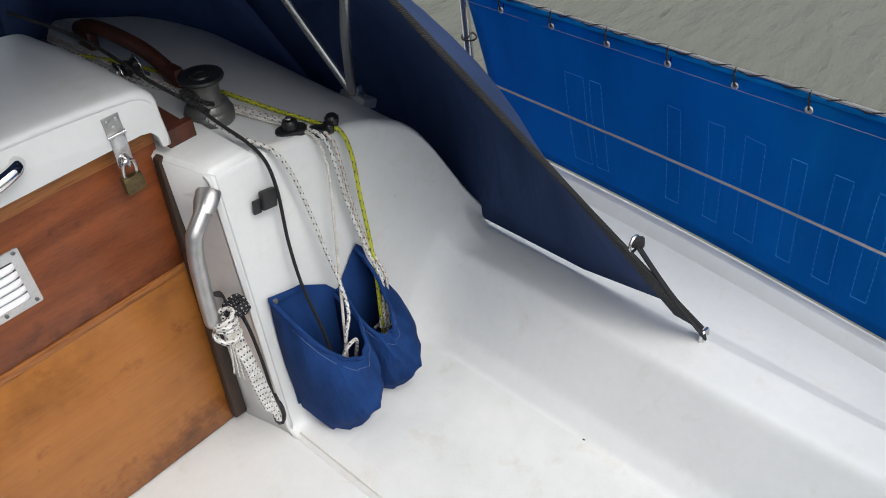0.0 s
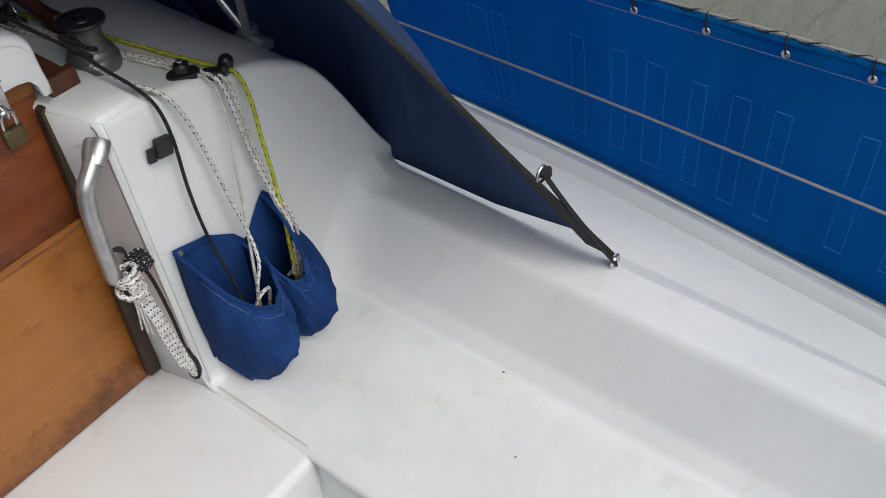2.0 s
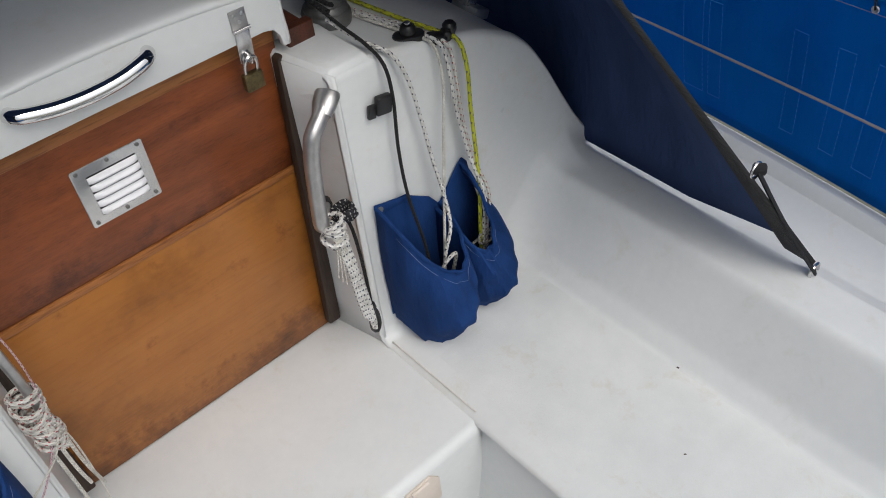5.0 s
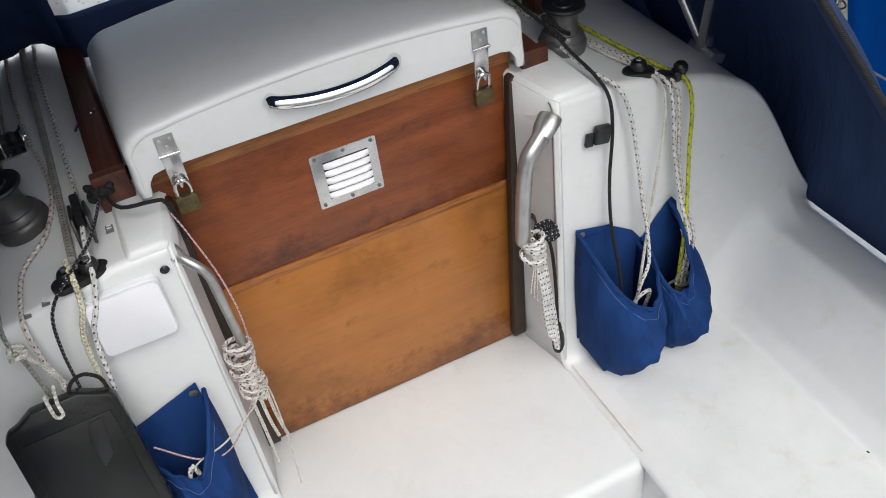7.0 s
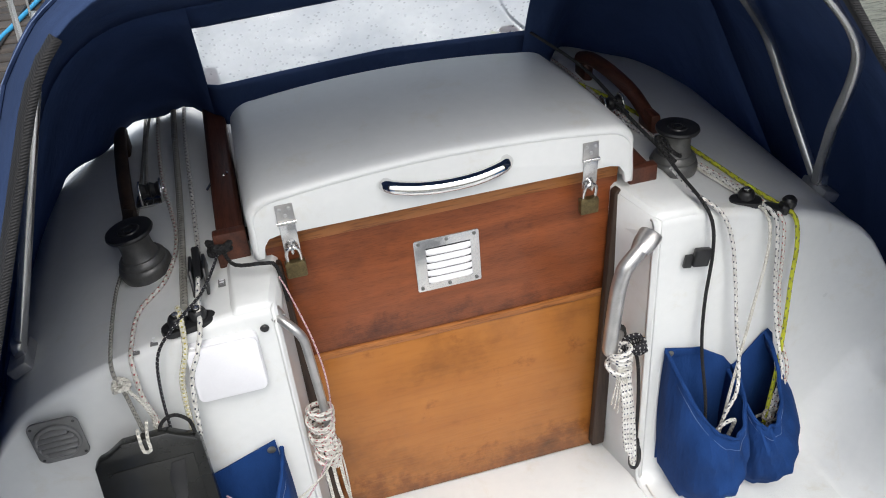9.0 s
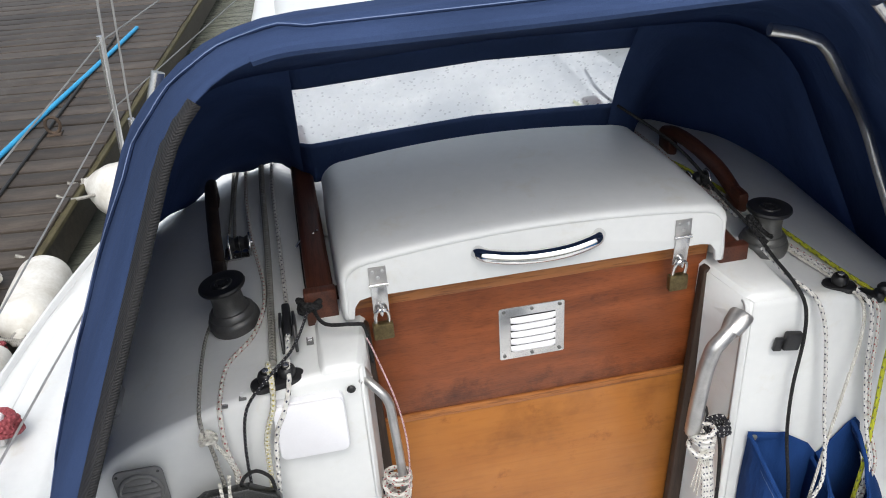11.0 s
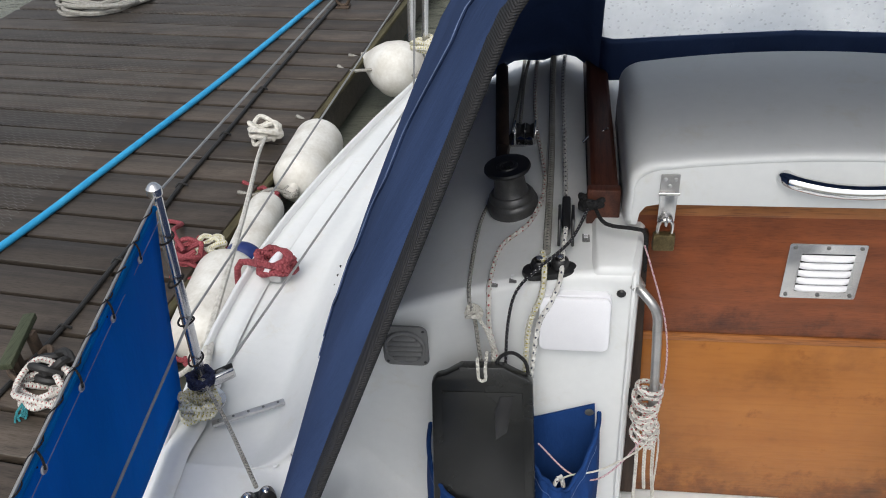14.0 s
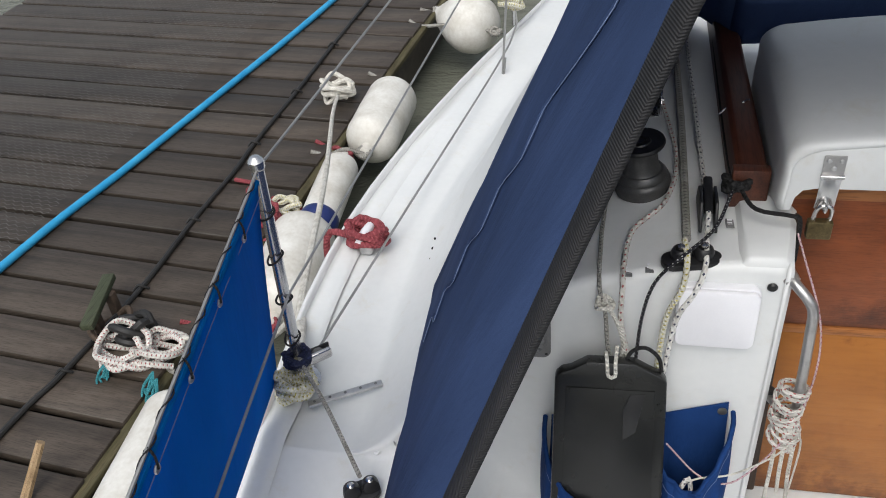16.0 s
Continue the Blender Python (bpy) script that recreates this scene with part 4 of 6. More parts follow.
def hexwire():
    """Galvanised netting stapled over the inner part of the walkway: zigzag wires as fine ribbons."""
    vs, fs = [], []
    nx, ny, cell = 84, 300, 0.026
    for j in range(ny):
        for i in range(nx):
            x0, y0 = -1.1 - i * cell, -3.0 + j * cell * 1.1
            off = 0.5 * cell * 1.1 * (1 if (i + j) % 2 else -1) * 0.5
            a, b = (x0, y0 + off), (x0 - cell, y0 - off)
            k = len(vs)
            vs += [(a[0], a[1] - 0.0017, 0.009), (a[0], a[1] + 0.0017, 0.009), (b[0], b[1] + 0.0017, 0.009), (b[0], b[1] - 0.0017, 0.009)]
            fs.append((k, k + 1, k + 2, k + 3))
    me = bpy.data.meshes.new("wire_netting")
    me.from_pydata(vs, [], fs)
    me.materials.append(mottled("dull_netting_wire", (0.075, 0.072, 0.066), (0.19, 0.185, 0.175), 0.6, 0.2, scale=8, fine=200))
    ob = new("wire_netting", me)
    ob.matrix_basis = TURN
    tagged(ob, "rusty chicken wire stapled over the walkway planks", "wire netting", kind="stuff")


hexwire()


def dock_pt(x, y, z=0.0):
    return tuple(TURN @ Vector((x, y, z)))


tagged(part("water_hose", tube([(x, y, DZ + 0.02) for x, y in ((-3.42, 0.2), (-3.21, 1.0), (-3.085, 1.6), (-2.965, 2.05), (-2.85, 2.55), (-2.63, 3.5), (-2.49, 4.2), (-2.32, 5.1), (-2.02, 6.6), (-1.83, 7.6))], 0.019, 10, 0.05), HOSE), "bright blue water hose lying along the pontoon", "hose")
cable = thing("power_cable", (-2.5, 1, DZ), "black power cable clipped along the pontoon planks", "cable")
CAB = [(-2.72, -0.4), (-2.595, 0.48), (-2.532, 0.746), (-2.458, 1.224), (-2.432, 1.687), (-2.394, 2.085), (-2.387, 2.343), (-2.343, 2.893), (-2.306, 3.486), (-2.259, 4.1), (-2.13, 5.7), (-2.0, 7.5)]
part("cable", tube([(x, y, DZ + 0.012) for x, y in CAB], 0.011, 8, 0.05), RUBBER, cable)
for x, y in ((-2.532, 0.746), (-2.458, 1.224), (-2.432, 1.687), (-2.387, 2.343), (-2.343, 2.893), (-2.306, 3.486)):
    part("clip", tube([(x - 0.03, y - 0.01, DZ + 0.004), (x - 0.013, y, DZ + 0.022), (x, y, DZ + 0.027), (x + 0.013, y, DZ + 0.022), (x + 0.03, y + 0.01, DZ + 0.004)], 0.006, 6, 0.01), RUBBER, cable)


def knot(c, r, rr, material, turns=5, seed=1, name="rope_knot", parent=None, squash=0.6, label=""):
    """Rope wound into a tight bundle."""
    g = random.Random(seed)
    pts = []
    for k in range(turns * 9):
        a = k * 2 * math.pi / 9
        tilt = 0.5 * math.sin(k * 0.37 + seed)
        q = Vector((math.cos(a) * r, math.sin(a) * r * (0.7 + 0.3 * math.sin(k * 0.21)), (math.sin(a * 1.5 + k * 0.13) * 0.5 + tilt) * r * squash))
        pts.append(Vector(c) + q * g.uniform(0.75, 1.1))
    return part(name, tube(pts, rr, 7, 0.012), material, parent, label)


def fender(x, y, z, r, length, label, turn=0.0, tilt=0.0, band=False, rope=R_GREY, seed=1, pear=False):
    f = thing("fender", (x, y, z), label, "fender", "fenders on the pontoon edge")
    h = length / 2
    m = Matrix.Translation((x, y, z)) @ Matrix.Rotation(turn, 4, "Z") @ Matrix.Rotation(radians(-90) + tilt, 4, "X")
    prof = [(0.02, -h - 0.05), (0.03, -h - 0.045), (0.032, -h - 0.01)]
    for k in range(9):
        a = math.pi / 2 * k / 8
        prof.append((max(0.034, r * math.sin(a)), -h + r * 0.75 * (1 - math.cos(a))))
    prof += [(r * 1.01, 0)]
    for k in range(9):
        a = math.pi / 2 * (8 - k) / 8
        prof.append((max(0.034, r * math.sin(a)), h - r * 0.75 * (1 - math.cos(a))))
    prof += [(0.032, h + 0.01), (0.03, h + 0.045), (0.02, h + 0.05)]
    if pear:
        prof = [(0.02, -h - 0.07), (0.034, -h - 0.06), (0.036, -h - 0.03), (0.06, -h + 0.01), (0.11, -h + 0.08), (r * 0.86, -h + 0.17), (r * 0.98, -h + 0.25), (r, 0.06), (r * 0.93, h - 0.09), (r * 0.72, h - 0.035), (r * 0.4, h - 0.006), (0.03, h), (0.01, h + 0.002)]
    part("body", lathe(prof, 36, m), FENDER, f)
    if band:
        part("end_cap", lathe([(r * 0.6, -h - 0.004), (r * 0.9, -h + 0.03), (r * 1.02, -h + 0.055), (r * 1.025, -h + 0.085), (r * 0.99, -h + 0.09)], 32, m), NAVYPL, f, "dark blue end")
    for e in (-1, 1):
        c = m @ Vector((0, 0, e * (h + 0.05)))
        q = Vector((edge_x(c.y) + 0.0, c.y + 0.05 * e, DZ - 0.02))
        part("lanyard", tube([c, c.lerp(q, 0.5) + Vector((0, 0, 0.03)), q, q + Vector((-0.08, 0.02 * e, 0.03))], 0.011, 7, 0.015), rope, f)
        knot(c, 0.035, 0.011, rope, 3, seed + e, "lanyard_knot", f)
    return f


fender(-1.57, 3.93, -0.78, 0.185, 0.44, "pear-shaped grubby white fender tied to the pontoon", radians(-125), seed=2, pear=True)
fender(-1.81, 2.71, -0.78, 0.138, 0.6, "grubby white vinyl fender tied to the pontoon", -0.02, seed=4)
fender(-1.885, 1.99, -0.77, 0.088, 0.56, "slim white fender with a dark blue end", 0.05, band=True, rope=R_CRIM, seed=6)
fender(-1.90, 1.47, -0.79, 0.145, 0.6, "fat white vinyl fender tied with red rope", 0.08, rope=R_CRIM, seed=8)
fender(-2.045, 0.33, -0.8, 0.12, 0.8, "long white fender along the pontoon edge", 0.03, seed=9)

# mooring cleat with ropes, on the pontoon
mc = thing("mooring_cleat", (-2.45, 1.0, DZ), "rusty green iron mooring cleat wound with old ropes", "mooring cleat")
part("horn", box(-2.50, 1.02, DZ + 0.12, 0.05, 0.3, 0.03, 0.006, (0, 0, 12)), wood("mossy_iron", (0.03, 0.04, 0.02), (0.07, 0.08, 0.045), 1, 0.7, 20), mc)
for dy in (-0.06, 0.06):
    part("leg", box(-2.49, 1.02 + dy, DZ + 0.05, 0.035, 0.035, 0.12, 0.005), RUST, mc)
part("shackle", tube([(-2.45 + 0.07 * math.cos(a), 0.98 + 0.09 * math.sin(a), DZ + 0.03 + 0.03 * math.sin(2 * a)) for a in np.linspace(0, 6.6, 16)], 0.013, 8, 0.02), RUST, mc)
knot((-2.33, 0.86, DZ + 0.04), 0.11, 0.012, R_RED, 5, 3, "mooring_rope", None, 0.5)
tagged(bpy.data.objects["mooring_rope"], "white and red mooring rope heaped round a cleat", "rope")
knot((-2.2, 0.88, DZ + 0.04), 0.095, 0.012, R_RED, 4, 5, "old_rope")
tagged(bpy.data.objects["old_rope"], "white and red rope with frayed teal ends beside a cleat", "rope")
tagged(knot((-2.33, 0.95, DZ + 0.05), 0.075, 0.016, RUBBER, 4, 77, "black_rope", None, 0.9), "black rope wound round the mooring cleat", "rope")
for k, (x, y) in enumerate(((-2.37, 0.80), (-2.14, 0.73), (-2.17, 0.76))):
    bms = [tube([(x, y, DZ + 0.04), (x + 0.02 * math.cos(j * 1.9), y - 0.05 + 0.02 * math.sin(j * 1.9), DZ + 0.02), (x + 0.02 * math.cos(j), y - 0.07 + 0.02 * math.sin(j * 2.4), DZ + 0.006)], 0.004, 5, 0.02) for j in range(7)]
    tagged(part("frayed_rope_end", joined(bms), R_TEAL), "frayed teal rope end on the planks", "rope")
# coil on the edge and its line to the boat
tagged(knot((-2.08, 2.84, DZ + 0.06), 0.09, 0.013, R_WHITE, 7, 12, "rope_coil", None, 0.6), "cream rope coil on the pontoon edge", "rope")
tagged(part("mooring_line", tube([(-2.06, 2.78, DZ + 0.06), (-1.92, 2.3, -0.52), (-1.55, 1.2, -0.12), (-1.3, 0.32, 0.12), (-1.22, 0.12, 0.2), (-1.2, 0.03, 0.2)], 0.0095, 8, 0.02), R_WHITE), "cream mooring line from the pontoon to the boat", "rope")
tagged(part("mooring_line", tube([(-1.21, 0.05, 0.2), (-1.3, 0.28, 0.1), (-1.7, 0.7, -0.45), (-2.2, 0.95, DZ + 0.03)], 0.0095, 8, 0.02), R_WHITE), "cream mooring line from the pontoon to the boat", "rope")
tagged(knot((-2.1, 1.72, DZ + 0.03), 0.075, 0.012, R_CRIM, 5, 61, "red_rope", None, 0.7), "faded red rope knotted on the pontoon edge", "rope")
tagged(part("red_rope", tube([(-2.12, 1.72, DZ + 0.05), (-2.2, 1.82, DZ + 0.09), (-2.24, 1.98, DZ + 0.02), (-2.36, 2.02, DZ + 0.012)], 0.011, 7, 0.02), R_CRIM), "faded red rope end on the planks", "rope")
tagged(knot((-2.05, 1.82, DZ + 0.0), 0.075, 0.013, R_CREAM, 4, 21, "rope_knot"), "cream rope knotted on the pontoon edge", "rope")
# heap of old rope and a rusty stake further along
tagged(knot((-4.12, 5.12, DZ + 0.04), 0.36, 0.019, R_GREY, 9, 30, "rope_heap", None, 0.15), "loose heap of old grey rope on the planks", "rope")
tagged(part("rope_tail", tube([(-4.0, 5.3, DZ + 0.02), (-3.85, 5.42, DZ + 0.02), (-3.7, 5.45, DZ + 0.03), (-3.75, 5.36, DZ + 0.03)], 0.018, 7, 0.03), rope_mat("orange_rope", (0.3, 0.12, 0.05), (0.2, 0.1, 0.05), 0.2)), "orange-brown rope end on the planks", "rope")
st = thing("mooring_ring", (-2.12, 4.95, DZ), "small rusty mooring ring on the pontoon edge", "mooring ring")
part("plate", box(-2.12, 4.95, DZ + 0.005, 0.1, 0.1, 0.01, 0.003), RUST, st)
part("ring", tube([(-2.12 + 0.05 * math.cos(a), 4.95, DZ + 0.07 + 0.06 * math.sin(a)) for a in np.linspace(0, 6.283, 18)], 0.012, 8, 0.02), RUST, st)
tagged(part("wooden_stick", tube([(-2.36, 0.22, DZ + 0.01), (-2.31, 0.33, DZ + 0.16)], 0.018, 8, 0.1, taper=lambda t: 1 - 0.2 * t), wood("pale_stick", (0.3, 0.2, 0.1), (0.45, 0.33, 0.2), 2, 0.7)), "pale wooden stick leaning on the pontoon edge", "stick")

# ---- port side deck ----
cl = thing("deck_cleat", (-1.170, 0.490, 0.155), "alloy deck cleat wound with faded red rope", "deck cleat")
part("horn", tube([(-1.162, 0.54, 0.198), (-1.167, 0.515, 0.2), (-1.172, 0.490, 0.2), (-1.176, 0.465, 0.2), (-1.181, 0.44, 0.198)], 0.012, 10, 0.01, taper=lambda t: 0.7 + 0.4 * math.sin(math.pi * t)), WHITEPL, cl)
part("foot", box(-1.17, 0.49, 0.172, 0.035, 0.07, 0.04, 0.008), ALU, cl)
rr = knot((-1.172, 0.490, 0.195), 0.047, 0.009, R_CRIM, 7, 15, "cleated_rope", None, 0.55)
tagged(rr, "faded red mooring rope made fast on a cleat", "rope")
tagged(part("red_rope_tail", tube([(-1.200, 0.480, 0.19), (-1.27, 0.5, 0.185), (-1.285, 0.49, 0.14), (-1.29, 0.5, 0.04), (-1.288, 0.51, -0.08)], 0.009, 8, 0.02), R_CRIM), "faded red rope tail hanging over the deck edge", "rope")
tr = thing("sheet_track", (-1.1, 0.0, 0.16), "short flat alloy fairlead track on the side deck", "track")
part("rail", box(-1.091, -0.003, 0.166, 0.155, 0.015, 0.008, 0.002, (0, 0, 29)), ALU, tr)
for k in range(5):
    part("hole", lathe([(0.003, 0), (0.003, 0.0012)], 10, Matrix.Translation((-1.091 + 0.028 * (k - 2), -0.003 + 0.0155 * (k - 2), 0.1702))), GREYPL, tr)
tb = thing("turning_block", (-0.985, -0.25, 0.2), "black twin turning block shackled to the coaming", "block")
part("base", prism(rounded(0.066, 0.045, 0.016), 0.012, Matrix.Translation((-0.985, -0.25, 0.192)) @ Matrix.Rotation(0.5, 4, "Z"), 0.003), BLACKPL, tb)
for dx in (-0.017, 0.017):
    q = Vector((-0.985 + dx * math.cos(0.5), -0.25 + dx * math.sin(0.5), 0.0))
    part("cheek", lathe([(0.009, -0.012), (0.0145, -0.010), (0.0155, 0.0), (0.0145, 0.010), (0.009, 0.012)], 18, Matrix.Translation((q.x, q.y, 0.209)) @ Euler((radians(70), 0, radians(29))).to_matrix().to_4x4()), BLACKPL, tb)
    part("bolt", lathe([(0.007, 0), (0.007, 0.004), (0.004, 0.007)], 10, Matrix.Translation((q.x, q.y, 0.222))), STEEL, tb)
tagged(part("jib_sheet", tube([(-0.985, -0.245, 0.235), (-1.09, -0.1, 0.24), (-1.165, -0.01, 0.25), (-1.178, 0.01, 0.245)], 0.0042, 8, 0.02), R_GREY), "grey furling line led to a turning block", "rope")
tagged(knot((-1.185, -0.02, 0.20), 0.04, 0.007, R_CREAM, 7, 18, "lashing_cord", None, 0.7), "cream cord wound round the stanchion base", "rope")
lb = thing("lead_block", (-1.14, 0.02, 0.235), "small stainless lead block lashed to the stanchion", "block")
part("cheek", box(-1.145, 0.03, 0.235, 0.055, 0.012, 0.026, 0.008, (0, 0, 40), 3), STEEL, lb)
part("cheek", box(-1.155, 0.045, 0.235, 0.055, 0.006, 0.022, 0.003, (0, 0, 40), 3), BLACKPL, lb)
part("sheave", lathe([(0.013, -0.004), (0.011, 0), (0.013, 0.004)], 16, Matrix.Translation((-1.15, 0.037, 0.235)) @ Euler((radians(90), 0, radians(40))).to_matrix().to_4x4()), GREYPL, lb)
knot((-1.18, 0.005, 0.25), 0.026, 0.0055, rope_mat("navy_cord", (0.01, 0.015, 0.05), (0.02, 0.03, 0.09), 0.3), 5, 25, "lashing", lb)
tagged(part("jackline", tube([(-1.178, 0.03, 0.2), (-1.1, 0.56, 0.195), (-0.95, 1.55, 0.2), (-0.955, 1.74, 0.26)], 0.0032, 8, 0.05), WIRE), "grey wire jackline along the side deck", "wire")
# shroud with its rigging screw
sh = thing("shroud", (-0.96, 1.75, 0.2), "stainless shroud with a rigging screw and cord lashing", "rigging")
part("chainplate", box(-0.96, 1.75, 0.23, 0.01, 0.04, 0.1, 0.004), STEEL, sh)
part("rigging_screw", tube([(-0.96, 1.75, 0.26), (-0.945, 1.74, 0.45)], 0.012, 10, 0.05), STEEL, sh)
part("wire", tube([(-0.945, 1.74, 0.45), (-0.5, 1.7, 5.5)], 0.004, 6, 0.5), WIRE, sh)
part("wire", tube([(-0.945, 1.40, 0.22), (-0.93, 1.42, 0.5), (-0.5, 1.65, 5.5)], 0.004, 6, 0.5), WIRE, sh)
knot((-0.965, 1.74, 0.27), 0.04, 0.009, R_CREAM, 4, 33, "cord", sh)


# ---- winches, rope gear and timber on the cabin roof ----
def winch(x, y, z, lean=0.0, label="", m_drum=GREYAN, size=0.87):
    w = thing("winch", (x, y, z), label, "winch", "halyard winches")
    m = Matrix.Translation((x, y, z)) @ Matrix.Rotation(lean, 4, "Y") @ Matrix.Diagonal((size, size, size * 0.96, 1))
    part("base", lathe([(0.05, -0.008), (0.052, 0.0), (0.052, 0.013), (0.0495, 0.02), (0.046, 0.0225), (0.046, 0.029), (0.04, 0.037)], 40, m), m_drum, w)
    part("drum", lathe([(0.036, 0.036), (0.0335, 0.041), (0.0315, 0.055), (0.031, 0.068), (0.0325, 0.08), (0.037, 0.09)], 40, m), m_drum, w)
    part("top_flange", lathe([(0.037, 0.087), (0.045, 0.09), (0.047, 0.0945), (0.0455, 0.099), (0.03, 0.1), (0.022, 0.097)], 40, m), BLACKPL, w, "black top rim")
    sock = part("handle_socket", lathe([(0.022, 0.0965), (0.02, 0.1), (0.014, 0.1), (0.012, 0.092), (0.011, 0.09)], 24, m), BLACKPL, w)
    part("socket_hole", lathe([(0.0095, 0.09), (0.0095, 0.1005)], 8, m), BLACKPL, sock)
    return w


winch(-0.532, 0.088, 0.642, -0.12, "grey halyard winch, its colour darkened for the shaded port roof", SHADEAN, 0.88)
winch(0.447, 0.036, 0.657, 0.05, "grey halyard winch with a black rim on the cabin roof")


def roof(x, y):
    return soft_curve(abs(x), ROOF, 0.03) + 0.03 * y


def on_roof(*xy, up=0.006):
    return [(x, y, roof(x, y) + up) for x, y in xy]


def line(name, pts, r, material, label):
    return tagged(part(name, tube(pts, r * 0.72, 8, 0.01), material), label, "rope", "control lines")


# wooden hatch runners
for s, x0, x1, y0, y1, zt_ in ((-1, 0.353, 0.402, 0.03, 0.78, 0.722), (1, 0.336, 0.384, 0.0, 0.78, 0.70)):
    rows_ = [(s * x0, 0.655), (s * x1, 0.655), (s * (x1 - 0.004), zt_ - 0.006), (s * (x1 - 0.012), zt_), (s * (x0 + 0.006), zt_), (s * x0, zt_ - 0.006)]
    bm = prism(rows_ if s < 0 else rows_[::-1], y1 - y0, Matrix.Translation((0, y1, 0)) @ STAND, 0.002)
    bmesh.ops.rotate(bm, cent=(s * x0, y0, 0.67), matrix=Matrix.Rotation(radians(0.6 if s < 0 else -1.0), 3, "Z"), verts=bm.verts)
    hr = thing("hatch_runner", (s * x0, y0, 0.66), "dark red mahogany runner beside the sliding hatch", "hatch runner", "hatch runners")
    part("timber", bm, MAHOGANY, hr)
    part("end_block", box(s * (x0 + x1) / 2, y0 - 0.008, (0.655 + zt_) / 2, x1 - x0 + 0.006, 0.02, zt_ - 0.655 + 0.004, 0.003), MAHOGANY, hr, "worn end block")


def grab_rail(x0, y0, x1, y1, m_):
    g = thing("grab_rail", (x0, y0, 0.66), "oiled dark wooden grab rail on the cabin roof", "grab rail", "grab rails")
    P = lambda t: (x0 + (x1 - x0) * t, y0 + (y1 - y0) * t)
    pts = []
    for t, up in ((0, 0.012), (0.12, 0.03), (0.3, 0.05), (0.6, 0.058), (0.85, 0.052), (1.0, 0.035)):
        x, y = P(t)
        pts.append((x, y, roof(x, y) + up))
    part("bar", tube(pts, 0.0155, 12, 0.015, flat=0.8), m_, g)
    for t in (0.06, 0.93):
        x, y = P(t)
        part("foot", box(x, y, roof(x, y) + 0.018, 0.024, 0.06, 0.045, 0.008), m_, g)


grab_rail(0.487, 0.19, 0.452, 0.5, MAHOGANY)
grab_rail(-0.560, 0.22, -0.588, 0.61, DARKWOOD)


def rope_clutch(x, y, label):
    """A pair of steel cheeks on a foot plate, with a black sheave between them."""
    c = thing("rope_clutch", (x, y, roof(x, y)), label, "rope clutch", "rope clutches")
    z = roof(x, y)
    part("base", prism(rounded(0.066, 0.05, 0.008), 0.005, Matrix.Translation((x, y, z - 0.002)), 0.001), STEEL, c)
    o = [(-0.024, 0), (0.024, 0), (0.02, 0.024), (0.009, 0.038), (-0.009, 0.038), (-0.021, 0.022)]
    for dx in (-0.02, 0.02):
        part("cheek", prism(o, 0.004, Matrix.Translation((x + dx - 0.002, y, z + 0.003)) @ Euler((radians(90), 0, radians(90))).to_matrix().to_4x4(), 0.001), STEEL, c)
    for dx in (-0.009, 0.009):
        part("sheave", lathe([(0.016, -0.008), (0.012, 0), (0.016, 0.008)], 20, Matrix.Translation((x + dx, y, z + 0.022)) @ Euler((0, radians(90), 0)).to_matrix().to_4x4()), BLACKPL, c)
    part("pin", tube([(x - 0.025, y, z + 0.022), (x + 0.025, y, z + 0.022)], 0.0035, 8, 0.03), STEEL, c)


rope_clutch(0.432, 0.28, "steel twin sheave rope block on the cabin roof")
rope_clutch(-0.522, 0.325, "steel twin sheave rope block on the cabin roof")


def organiser(x, y, turn, n_, label, gap=0.036):
    o = thing("deck_organiser", (x, y, roof(x, y)), label, "deck organiser", "deck organisers")
    z = roof(x, y)
    d = Vector((math.cos(turn), math.sin(turn), 0))
    part("base", prism(rounded(0.036 + gap * (n_ - 0.4), 0.036, 0.017), 0.012, Matrix.Translation((x, y, z - 0.002)) @ Matrix.Rotation(turn, 4, "Z"), 0.003), BLACKPL, o)
    for k in range(n_):
        q = Vector((x, y, z + 0.012)) + d * gap * (k - (n_ - 1) / 2)
        part("eye", lathe([(0.014, 0), (0.015, 0.007), (0.0125, 0.014), (0.010, 0.016), (0.008, 0.012)], 20, Matrix.Translation(q)), BLACKPL, o)
        part("bolt", lathe([(0.006, 0.016), (0.006, 0.02), (0.003, 0.022)], 10, Matrix.Translation(q)), STEEL, o)


organiser(-0.462, -0.112, 0.18, 2, "black twin deck organiser at the roof edge", 0.032)
organiser(0.522, -0.098, -0.5, 1, "black single rope lead at the roof edge")
jam = thing("cam_jammer", (-0.438, -0.015, 0.66), "black plastic cam jammer holding a line", "jammer")
for dx in (-0.011, 0.011):
    part("side", prism([(-0.045, 0), (0.045, 0), (0.03, 0.034), (-0.02, 0.038)], 0.005, Matrix.Translation((-0.438 + dx - 0.0025, -0.015, 0.66)) @ Euler((radians(90), 0, radians(90))).to_matrix().to_4x4(), 0.0015), BLACKPL, jam)
part("lever", box(-0.438, -0.005, 0.69, 0.014, 0.07, 0.012, 0.004, (14, 0, 0)), BLACKPL, jam)
fl = thing("swivel_fairlead", (0.592, -0.118, 0.625), "black plastic swivel fairlead at the roof edge", "fairlead")
part("base", box(0.566, -0.120, 0.622, 0.036, 0.028, 0.018, 0.006, (0, 12, -20), 3), BLACKPL, fl)
part("knob", lathe([(0.009, 0), (0.010, 0.010), (0.013, 0.016), (0.013, 0.025), (0.009, 0.03)], 18, Matrix.Translation((0.596, -0.122, 0.612))), BLACKPL, fl)
